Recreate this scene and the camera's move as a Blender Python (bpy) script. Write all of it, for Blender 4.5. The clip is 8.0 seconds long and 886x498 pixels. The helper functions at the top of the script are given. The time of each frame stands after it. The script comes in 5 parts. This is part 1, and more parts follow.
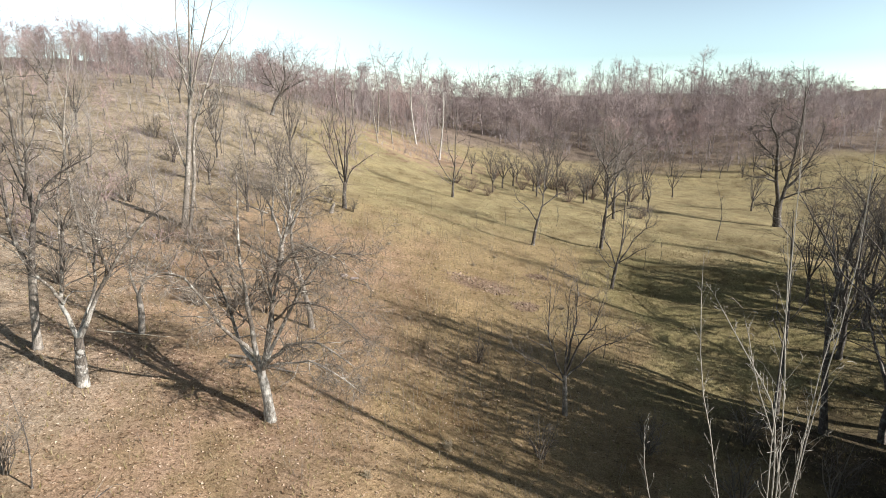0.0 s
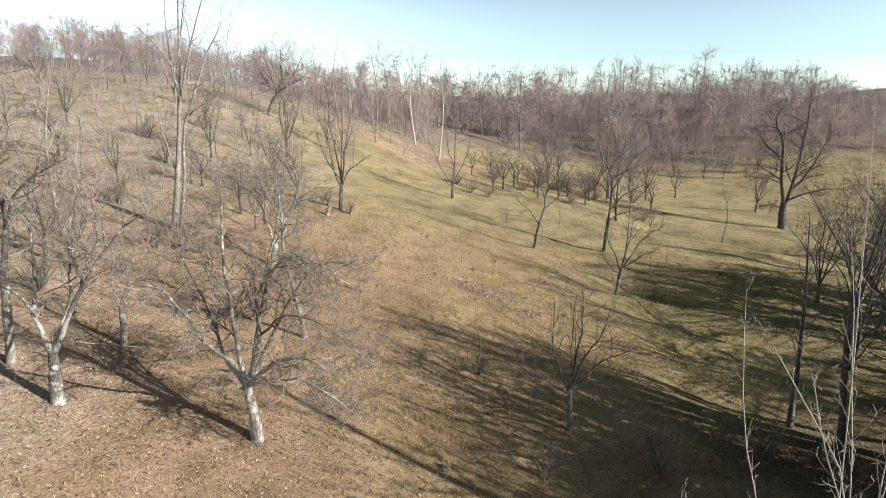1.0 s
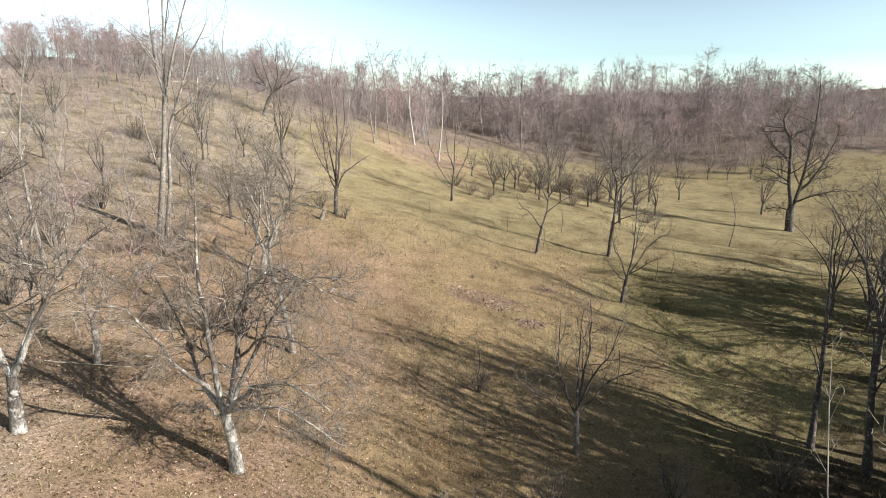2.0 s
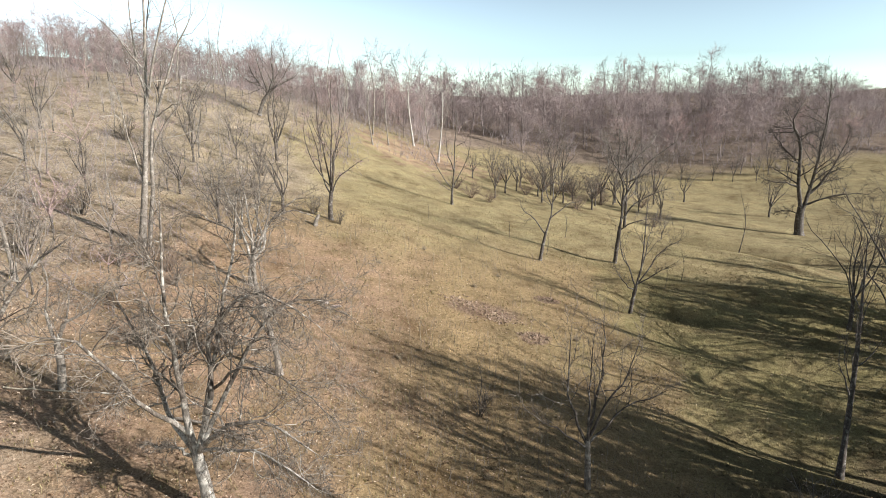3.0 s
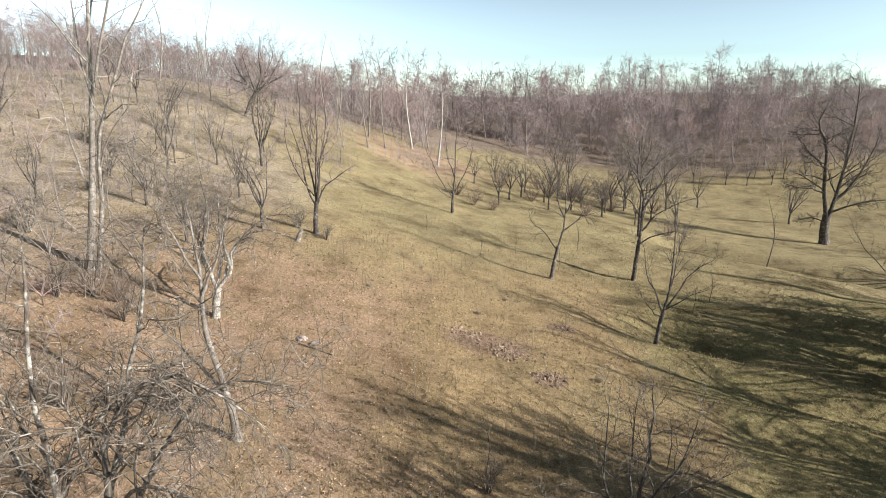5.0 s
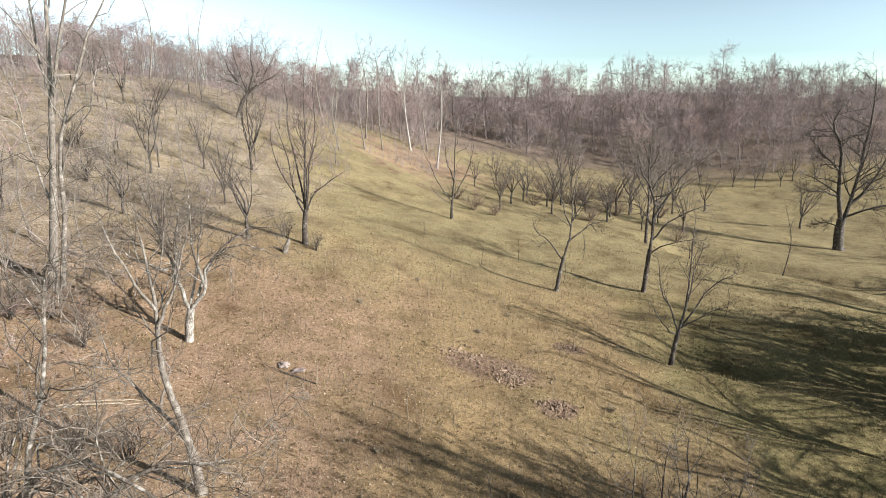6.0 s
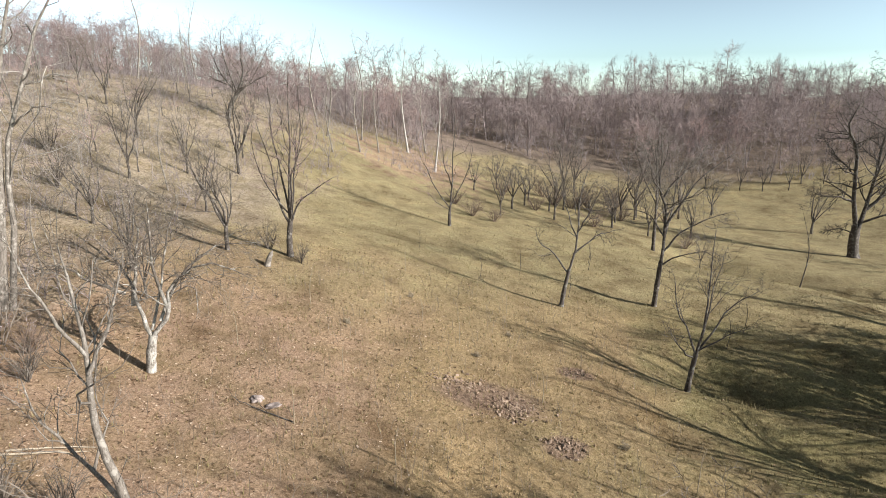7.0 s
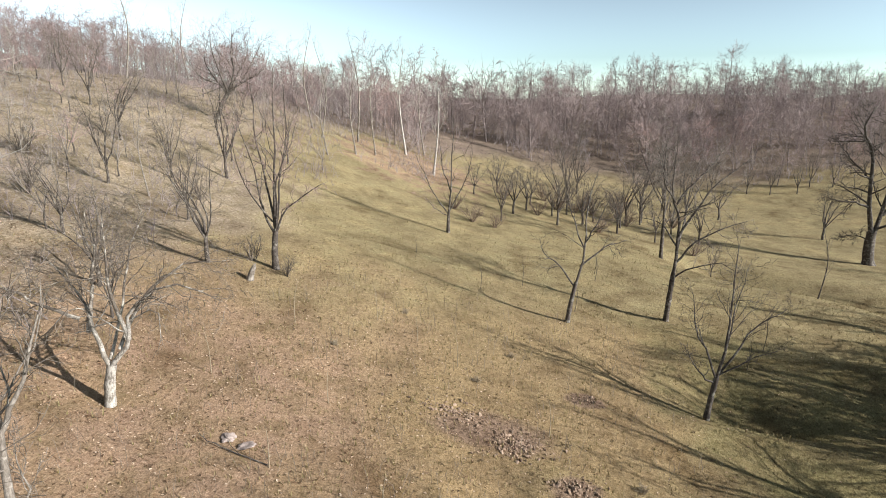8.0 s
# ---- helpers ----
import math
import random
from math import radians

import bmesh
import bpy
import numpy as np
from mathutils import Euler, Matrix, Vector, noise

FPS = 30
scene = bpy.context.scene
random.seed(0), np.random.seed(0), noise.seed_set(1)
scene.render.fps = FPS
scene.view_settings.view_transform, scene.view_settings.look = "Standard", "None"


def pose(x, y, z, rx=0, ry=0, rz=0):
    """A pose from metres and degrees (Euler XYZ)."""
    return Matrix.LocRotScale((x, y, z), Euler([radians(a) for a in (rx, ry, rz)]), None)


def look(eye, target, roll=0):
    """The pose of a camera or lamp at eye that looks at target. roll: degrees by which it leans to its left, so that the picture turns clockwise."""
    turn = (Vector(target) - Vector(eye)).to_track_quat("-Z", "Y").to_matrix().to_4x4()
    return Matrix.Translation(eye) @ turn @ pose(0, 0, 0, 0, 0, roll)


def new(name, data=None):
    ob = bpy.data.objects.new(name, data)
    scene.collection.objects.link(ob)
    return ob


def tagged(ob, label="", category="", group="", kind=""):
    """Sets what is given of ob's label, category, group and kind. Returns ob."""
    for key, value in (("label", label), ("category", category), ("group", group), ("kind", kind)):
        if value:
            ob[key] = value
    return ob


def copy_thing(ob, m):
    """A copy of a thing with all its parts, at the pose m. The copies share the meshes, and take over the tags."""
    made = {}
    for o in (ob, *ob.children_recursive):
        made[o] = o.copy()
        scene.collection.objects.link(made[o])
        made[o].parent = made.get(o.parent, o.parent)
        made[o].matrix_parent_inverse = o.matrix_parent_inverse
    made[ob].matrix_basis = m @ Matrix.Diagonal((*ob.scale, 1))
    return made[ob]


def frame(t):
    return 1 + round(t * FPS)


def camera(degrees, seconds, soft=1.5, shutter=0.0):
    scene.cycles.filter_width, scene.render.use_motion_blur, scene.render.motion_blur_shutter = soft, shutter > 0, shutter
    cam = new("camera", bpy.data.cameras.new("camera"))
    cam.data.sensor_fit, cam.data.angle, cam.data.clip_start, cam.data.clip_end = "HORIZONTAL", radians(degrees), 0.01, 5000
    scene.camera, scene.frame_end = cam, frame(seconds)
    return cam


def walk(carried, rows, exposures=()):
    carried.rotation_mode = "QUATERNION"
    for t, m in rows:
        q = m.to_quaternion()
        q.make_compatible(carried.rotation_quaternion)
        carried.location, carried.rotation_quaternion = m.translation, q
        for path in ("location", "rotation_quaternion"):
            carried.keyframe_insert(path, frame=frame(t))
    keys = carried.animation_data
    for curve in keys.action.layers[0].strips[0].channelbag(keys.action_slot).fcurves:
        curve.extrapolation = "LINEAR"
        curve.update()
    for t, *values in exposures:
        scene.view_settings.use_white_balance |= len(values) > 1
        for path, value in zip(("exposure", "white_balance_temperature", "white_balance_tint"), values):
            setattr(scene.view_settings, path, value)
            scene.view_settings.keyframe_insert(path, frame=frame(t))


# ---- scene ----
cam = camera(72.7, 8.0, soft=0.6)
METRES, EYE, TILT, LEAN, TURN = 16.0, 10.5, -13.8, 0.0, 0.0
ROWS = [
    (0.0, 0.0, 0.0, 0.0, 0.0, 0.0, 0.0),
    (0.5, 0.0007, 0.0321, 0.0079, 0.0, -0.02, -0.02),
    (1.0, 0.0031, 0.0719, 0.0168, 0.0, -0.04, -0.02),
    (1.5, 0.0065, 0.1174, 0.0275, 0.01, -0.05, -0.02),
    (3.0, 0.0127, 0.2773, 0.0685, 0.06, -0.06, -0.03),
    (3.5, 0.0129, 0.338, 0.0827, 0.06, -0.06, -0.02),
    (4.0, 0.0135, 0.4035, 0.098, 0.09, -0.05, 0.03),
    (4.5, 0.0144, 0.4744, 0.1135, 0.08, -0.03, -0.0),
    (6.0, 0.025, 0.6859, 0.1674, 0.17, 0.0, 0.04),
    (6.5, 0.0323, 0.7607, 0.1862, 0.15, 0.01, -0.01),
    (7.0, 0.037, 0.8354, 0.2051, 0.17, 0.04, -0.03),
    (7.5, 0.0407, 0.9093, 0.2226, 0.17, 0.08, -0.08),
    (8.0, 0.0443, 0.9698, 0.2378, 0.17, 0.11, -0.1),
]
walk(cam, [(t, pose(0, 0, EYE, TILT, LEAN, TURN) @ pose(METRES * x, METRES * y, METRES * z, 90 + pitch, roll, yaw)) for t, x, y, z, yaw, pitch, roll in ROWS],
     exposures=((0.0, 0.96), (4.5, 0.95), (6.5, 0.87), (8.0, 0.81)))

# ---- light ----
SUN_AZ, SUN_EL = -22.0, 25.0          # degrees; azimuth counted from +x towards +y
world = bpy.data.worlds.new("sky")
scene.world = world
world.use_nodes = True
wn = world.node_tree
sky = wn.nodes.new("ShaderNodeTexSky")
sky.sky_type, sky.sun_disc = "NISHITA", False
sky.sun_elevation, sky.sun_rotation = radians(SUN_EL), radians(90 - SUN_AZ)
sky.altitude, sky.air_density, sky.dust_density, sky.ozone_density = 800, 1.0, 0.3, 1.5
calm = wn.nodes.new("ShaderNodeHueSaturation")
calm.inputs["Saturation"].default_value = 0.34
tint = wn.nodes.new("ShaderNodeMix")
tint.data_type, tint.blend_type = "RGBA", "MULTIPLY"
tint.inputs[0].default_value, tint.inputs[7].default_value = 1.0, (0.186, 0.220, 0.224, 1)
deepen = wn.nodes.new("ShaderNodeGamma")
deepen.inputs["Gamma"].default_value = 2.25
wn.links.new(sky.outputs[0], deepen.inputs["Color"])
wn.links.new(deepen.outputs[0], calm.inputs["Color"])
wn.links.new(calm.outputs[0], tint.inputs[6])
wn.links.new(tint.outputs[2], wn.nodes["Background"].inputs[0])
wn.nodes["Background"].inputs[1].default_value = 0.05

sun_data = bpy.data.lights.new("sun", "SUN")
sun_data.energy, sun_data.angle, sun_data.color = 5.0, radians(0.5), (1.0, 0.97, 0.945)
sun = new("sun", sun_data)
a, e = radians(SUN_AZ), radians(SUN_EL)
sun.matrix_world = look((60 * math.cos(a), 60 * math.sin(a), 60 * math.tan(e)), (0, 0, 0))


# ---- materials ----
def nodes_of(name, rough=0.9):
    m = bpy.data.materials.new(name)
    m.use_nodes = True
    t = m.node_tree
    b = t.nodes["Principled BSDF"]
    b.inputs["Roughness"].default_value = rough
    b.inputs["Specular IOR Level"].default_value = 0.2
    return m, t, b


def noise_node(t, vec, scale, detail=6, rough=0.6, distort=0.0):
    n = t.nodes.new("ShaderNodeTexNoise")
    n.inputs["Scale"].default_value, n.inputs["Detail"].default_value = scale, detail
    n.inputs["Roughness"].default_value, n.inputs["Distortion"].default_value = rough, distort
    t.links.new(vec, n.inputs["Vector"])
    return n.outputs["Fac"]


def ramp(t, fac, stops):
    r = t.nodes.new("ShaderNodeValToRGB")
    while len(r.color_ramp.elements) < len(stops):
        r.color_ramp.elements.new(0.5)
    for el, (p, c) in zip(r.color_ramp.elements, stops):
        el.position, el.color = p, (c, c, c, 1) if isinstance(c, (int, float)) else (*c, 1)
    t.links.new(fac, r.inputs[0])
    return r.outputs[0]


def mix(t, fac, c1, c2, mode="MIX"):
    m = t.nodes.new("ShaderNodeMix")
    m.data_type, m.blend_type = "RGBA", mode
    for socket, v in ((m.inputs[0], fac), (m.inputs[6], c1), (m.inputs[7], c2)):
        if isinstance(v, (int, float)):
            socket.default_value = v
        elif isinstance(v, tuple):
            socket.default_value = (*v, 1)
        else:
            t.links.new(v, socket)
    return m.outputs[2]


def arith(t, op, x, y=0.0, clamp=False):
    m = t.nodes.new("ShaderNodeMath")
    m.operation, m.use_clamp = op, clamp
    for socket, v in ((m.inputs[0], x), (m.inputs[1], y)):
        if isinstance(v, (int, float)):
            socket.default_value = v
        else:
            t.links.new(v, socket)
    return m.outputs[0]


def arith_vec(t, vec, shift):
    n = t.nodes.new("ShaderNodeVectorMath")
    n.operation = "ADD"
    t.links.new(vec, n.inputs[0])
    n.inputs[1].default_value = (shift, shift, shift)
    return n.outputs[0]


def span(t, v, lo, hi):
    r = t.nodes.new("ShaderNodeMapRange")
    r.interpolation_type = "SMOOTHSTEP"
    r.inputs["From Min"].default_value, r.inputs["From Max"].default_value = lo, hi
    t.links.new(v, r.inputs["Value"])
    return r.outputs[0]


def bump(t, b, height, strength, distance):
    n = t.nodes.new("ShaderNodeBump")
    n.inputs["Strength"].default_value, n.inputs["Distance"].default_value = strength, distance
    t.links.new(height, n.inputs["Height"])
    t.links.new(n.outputs[0], b.inputs["Normal"])


def bark(name, dark, light, pale=None, wash=0.0):
    """Bark with streaks and lichen; wash: metres up to which the stem is lime-washed."""
    m, t, b = nodes_of(name, 0.92)
    at = t.nodes.new("ShaderNodeTexCoord").outputs["Object"]
    stretch = t.nodes.new("ShaderNodeMapping")
    stretch.inputs["Scale"].default_value = (1, 1, 0.25)
    t.links.new(at, stretch.inputs["Vector"])
    streak = noise_node(t, stretch.outputs[0], 26, 6, 0.7)
    col = ramp(t, streak, ((0.35, dark), (0.65, light)))
    blotch = noise_node(t, at, 5.0, 5, 0.65)
    if pale:
        col = mix(t, ramp(t, blotch, ((0.52, 0.0), (0.62, 0.85))), col, pale)
    if wash:
        z = t.nodes.new("ShaderNodeSeparateXYZ")
        t.links.new(at, z.inputs[0])
        edge = arith(t, "ADD", z.outputs[2], arith(t, "MULTIPLY", blotch, 1.1))
        white = mix(t, ramp(t, arith(t, "ADD", arith(t, "MULTIPLY", streak, 0.5), arith(t, "MULTIPLY", blotch, 0.5)), ((0.44, 0.0), (0.56, 1.0))), (0.19, 0.165, 0.135), (0.52, 0.48, 0.415))
        col = mix(t, arith(t, "MULTIPLY", span(t, edge, wash + 1.3, wash + 0.3), 0.85), col, white)
    t.links.new(col, b.inputs["Base Color"])
    bump(t, b, streak, 0.7, 0.02)
    return m


def twig_mat(name, c1, c2):
    m, t, b = nodes_of(name, 0.85)
    g = t.nodes.new("ShaderNodeNewGeometry")
    o = t.nodes.new("ShaderNodeObjectInfo")
    col = ramp(t, g.outputs["Random Per Island"], ((0.0, c1), (1.0, c2)))
    shade = ramp(t, o.outputs["Random"], ((0.0, 0.75), (1.0, 1.2)))
    t.links.new(mix(t, 1.0, col, shade, "MULTIPLY"), b.inputs["Base Color"])
    return m


def plain_mat(name, c1, c2, scale, rough=0.9, relief=0.01):
    m, t, b = nodes_of(name, rough)
    at = t.nodes.new("ShaderNodeTexCoord").outputs["Object"]
    n = noise_node(t, at, scale, 8, 0.65)
    big = noise_node(t, at, scale * 0.17, 3, 0.5)
    col = ramp(t, n, ((0.32, c1), (0.68, c2)))
    col = mix(t, 1.0, col, ramp(t, big, ((0.3, 0.7), (0.7, 1.15))), "MULTIPLY")
    t.links.new(col, b.inputs["Base Color"])
    bump(t, b, n, 0.8, relief)
    return m


def ground_mat():
    m, t, b = nodes_of("winter_meadow", 1.0)
    b.inputs["Specular IOR Level"].default_value = 0.05
    at = t.nodes.new("ShaderNodeNewGeometry").outputs["Position"]
    sep = t.nodes.new("ShaderNodeSeparateXYZ")
    t.links.new(at, sep.inputs[0])
    x, y = sep.outputs[0], sep.outputs[1]
    broad = noise_node(t, at, 0.09, 4, 0.55)
    mid = noise_node(t, at, 0.7, 5, 0.6)
    fine = noise_node(t, at, 7.0, 6, 0.7)
    grain = noise_node(t, at, 21.0, 4, 0.75)
    straw = ramp(t, fine, ((0.25, (0.207, 0.144, 0.0746)), (0.5, (0.283, 0.205, 0.116)), (0.78, (0.361, 0.275, 0.171))))
    # extra blue in the green paints in the haze over the far meadow
    green = ramp(t, fine, ((0.25, (0.175, 0.147, 0.0778)), (0.5, (0.261, 0.222, 0.124)), (0.78, (0.343, 0.3, 0.184))))
    litter = ramp(t, fine, ((0.25, (0.197, 0.129, 0.0879)), (0.5, (0.294, 0.201, 0.14)), (0.78, (0.402, 0.292, 0.214))))
    bank = ramp(t, fine, ((0.3, (0.21, 0.135, 0.092)), (0.7, (0.43, 0.305, 0.222))))
    wob = arith(t, "MULTIPLY", arith(t, "SUBTRACT", broad, 0.5), 26.0)
    wob2 = arith(t, "MULTIPLY", arith(t, "SUBTRACT", mid, 0.5), 7.0)
    xs = arith(t, "ADD", arith(t, "ADD", x, wob), wob2)
    ys = arith(t, "ADD", arith(t, "ADD", y, wob), wob2)
    # greener on the far meadow and down the slope to +x, leaf litter under the old trees
    g1 = arith(t, "MULTIPLY", span(t, ys, 34, 52), 0.95)
    g2 = arith(t, "MULTIPLY", span(t, xs, 3, 15), 0.7)
    gfac = arith(t, "MULTIPLY", arith(t, "MAXIMUM", g1, g2), ramp(t, mid, ((0.3, 0.45), (0.65, 1.0))))
    col = mix(t, gfac, straw, green)
    # darker olive turf down the slope; the colour also takes in its shade
    shaded_turf = ramp(t, fine, ((0.25, (0.118, 0.103, 0.048)), (0.5, (0.192, 0.166, 0.08)), (0.78, (0.285, 0.25, 0.135))))
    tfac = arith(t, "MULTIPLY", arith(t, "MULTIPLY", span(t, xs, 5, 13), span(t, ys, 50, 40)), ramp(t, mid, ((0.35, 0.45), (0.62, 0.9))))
    col = mix(t, tfac, col, shaded_turf)
    lfac = arith(t, "MULTIPLY", span(t, xs, 1, -5), span(t, ys, 46, 36))
    col = mix(t, arith(t, "MULTIPLY", lfac, ramp(t, mid, ((0.35, 0.3), (0.6, 0.95)))), col, litter)
    rough = ramp(t, fine, ((0.3, (0.157, 0.122, 0.0928)), (0.5, (0.299, 0.242, 0.184)), (0.72, (0.439, 0.373, 0.299))))
    hill = arith(t, "MULTIPLY", span(t, xs, -9, -17), ramp(t, mid, ((0.35, 0.5), (0.6, 0.95))))
    col = mix(t, hill, col, rough)
    wood = span(t, arith(t, "ADD", ys, arith(t, "MULTIPLY", span(t, x, 8, -4), 12.0)), 98, 108)
    floor_leaves = ramp(t, fine, ((0.3, (0.0973, 0.0759, 0.0643)), (0.7, (0.282, 0.219, 0.184))))
    col = mix(t, arith(t, "MULTIPLY", wood, 0.9), col, floor_leaves)
    # the bare bank below the birches
    dx = arith(t, "DIVIDE", arith(t, "ADD", x, 3.0), 7.0)
    dy = arith(t, "DIVIDE", arith(t, "SUBTRACT", y, 81.0), 8.0)
    rr = arith(t, "ADD", arith(t, "MULTIPLY", dx, dx), arith(t, "MULTIPLY", dy, dy))
    col = mix(t, arith(t, "MULTIPLY", span(t, arith(t, "ADD", rr, wob2), 1.6, 0.2), 0.8), col, bank)
    # dark damp leaf mould in the wooded hollow; its deep shade is painted in
    shaded_mould = ramp(t, fine, ((0.3, (0.0342, 0.0251, 0.0198)), (0.7, (0.114, 0.0874, 0.0684))))
    hollow_shade = arith(t, "MULTIPLY", span(t, arith(t, "SUBTRACT", xs, arith(t, "MULTIPLY", y, 0.25)), 3.0, 7.0), span(t, ys, 30, 20))
    col = mix(t, arith(t, "MULTIPLY", hollow_shade, 0.8), col, shaded_mould)
    # trampled bare earth
    soil = ramp(t, fine, ((0.3, (0.076, 0.0471, 0.0342)), (0.7, (0.334, 0.239, 0.179))))
    for cx, cy, ax, ay in ((2.2, 33.4, 2.1, 1.1), (4.5, 31.2, 0.8, 0.6), (5.9, 36.3, 0.8, 0.45)):
        ex = arith(t, "DIVIDE", arith(t, "SUBTRACT", x, cx), ax)
        ey = arith(t, "DIVIDE", arith(t, "SUBTRACT", y, cy), ay)
        er = arith(t, "ADD", arith(t, "MULTIPLY", ex, ex), arith(t, "MULTIPLY", ey, ey))
        er = arith(t, "ADD", er, arith(t, "MULTIPLY", wob2, 0.3))
        col = mix(t, arith(t, "MULTIPLY", span(t, er, 1.4, 0.4), 0.9), col, soil)
    # worn, mossy and bleached patches of turf
    patch = noise_node(t, at, 0.28, 5, 0.62, 0.6)
    col = mix(t, 1.0, col, ramp(t, patch, ((0.3, (0.62, 0.57, 0.52)), (0.44, (0.93, 0.91, 0.88)), (0.58, (1.06, 1.04, 0.98)), (0.72, (1.28, 1.22, 1.14)))), "MULTIPLY")
    clump = noise_node(t, at, 3.2, 4, 0.75, 0.4)
    col = mix(t, 1.0, col, ramp(t, clump, ((0.3, 0.82), (0.42, 0.97), (0.7, 1.07))), "MULTIPLY")
    speck = noise_node(t, at, 5.0, 2, 0.5)
    col = mix(t, 1.0, col, ramp(t, speck, ((0.655, 1.0), (0.70, 0.5))), "MULTIPLY")
    pale = noise_node(t, arith_vec(t, at, 31.0), 6.0, 2, 0.5)
    col = mix(t, 1.0, col, ramp(t, pale, ((0.67, 1.0), (0.71, 1.3))), "MULTIPLY")
    # stains at two scales
    col = mix(t, 1.0, col, ramp(t, mid, ((0.28, 0.66), (0.5, 1.0), (0.75, 1.14))), "MULTIPLY")
    col = mix(t, 1.0, col, ramp(t, grain, ((0.3, 0.5), (0.5, 0.98), (0.66, 1.32))), "MULTIPLY")
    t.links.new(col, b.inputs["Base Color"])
    height = arith(t, "ADD", arith(t, "MULTIPLY", arith(t, "ADD", fine, arith(t, "MULTIPLY", clump, 1.6)), 1.0), arith(t, "MULTIPLY", grain, 0.7))
    bump(t, b, height, 0.8, 0.06)
    return m


M_GROUND = ground_mat()
M_WASHED = bark("limewashed_bark", (0.057, 0.0456, 0.038), (0.19, 0.16, 0.129), (0.35, 0.319, 0.274), 1.8)
M_LIMB = bark("lichened_limbs", (0.055, 0.044, 0.035), (0.185, 0.152, 0.12), (0.43, 0.395, 0.335), 2.4)
M_MOTTLED = bark("mottled_bark", (0.035, 0.029, 0.025), (0.15, 0.125, 0.1), (0.52, 0.48, 0.42), 0.2)
M_BARK = bark("grey_bark", (0.0342, 0.0274, 0.0228), (0.118, 0.0973, 0.0798), (0.243, 0.22, 0.186))
M_DARK = bark("dark_bark", (0.0486, 0.0413, 0.0365), (0.146, 0.122, 0.103), (0.243, 0.23, 0.195))
M_PALE = bark("pale_bark", (0.106, 0.0874, 0.0699), (0.274, 0.236, 0.194), (0.365, 0.327, 0.277))
M_BIRCH = bark("white_bark", (0.228, 0.198, 0.167), (0.471, 0.433, 0.388), (0.502, 0.471, 0.433))
M_WOODBARK = bark("wood_bark", (0.0973, 0.0759, 0.07), (0.243, 0.195, 0.18), (0.351, 0.302, 0.273))
M_TWIG = twig_mat("grey_twigs", (0.0445, 0.0346, 0.0267), (0.267, 0.222, 0.176))
M_TWIG_DARK = twig_mat("dark_twigs", (0.0428, 0.0351, 0.0295), (0.143, 0.119, 0.0997))
M_TWIG_LIT = twig_mat("light_grey_twigs", (0.0988, 0.081, 0.0672), (0.356, 0.307, 0.259))
M_TWIG_PALE = twig_mat("pale_twigs", (0.228, 0.205, 0.175), (0.418, 0.38, 0.327))
M_YOUNG = twig_mat("young_stems", (0.165, 0.132, 0.127), (0.39, 0.33, 0.312))
M_ASH = twig_mat("ash_rods", (0.198, 0.171, 0.137), (0.35, 0.312, 0.258))
M_TWIG_RED = twig_mat("reddish_twigs", (0.195, 0.126, 0.112), (0.448, 0.326, 0.297))
M_TWIG_WOOD = twig_mat("wood_twigs", (0.195, 0.147, 0.138), (0.418, 0.333, 0.311))


# ---- the lie of the land ----
HILLS = (
    (-110, 100, 50, 0.82), (-55, 130, 45, 0.43), (-40, 75, 28, 3.05), (-22, 75, 18, 1.98),
    (-25, 48, 18, -1.04), (-12, 40, 14, 0.14), (-10, 18, 14, -0.72), (-5, 62, 14, -2.55),
    (-4, 85, 14, -1.3), (-7, 43.5, 6, 0.45), (-9, 30, 5, -0.28), (4.5, 20.5, 4, -0.18), (1, 58, 6, 0.28), (8, 30, 14, -0.98), (10, 55, 16, -0.9), (22, 40, 16, -0.45),
    (18, 15, 18, -2.44), (38, 65, 20, -2.53), (30, 95, 24, -5.46), (25, 140, 35, -1.88),
    (75, 150, 45, 2.8), (70, 60, 35, -2.21), (0, -10, 25, -1.51), (60, 200, 40, 2.98),
    (110, 160, 35, 1.76), (0, 170, 40, -2.61), (-25, 5, 22, 1.51),
    (12.5, 38.5, 3.0, -0.3), (-74, 126, 28, 4.5), (45, 172, 32, 1.6), (95, 175, 30, 1.2), (0, 175, 26, 0.5),
)


def fold(x, y, x0, y0, x1, y1, w, h):
    """A long low ridge (h > 0) or trough (h < 0) from x0, y0 to x1, y1."""
    ln = math.hypot(x1 - x0, y1 - y0)
    ux, uy = (x1 - x0) / ln, (y1 - y0) / ln
    u = ((x - x0) * ux + (y - y0) * uy) / ln
    d = (x - x0) * -uy + (y - y0) * ux
    over = np.maximum(np.maximum(-u, u - 1), 0) * ln
    return h * np.exp(-(d * d + over * over) / (2 * w * w))


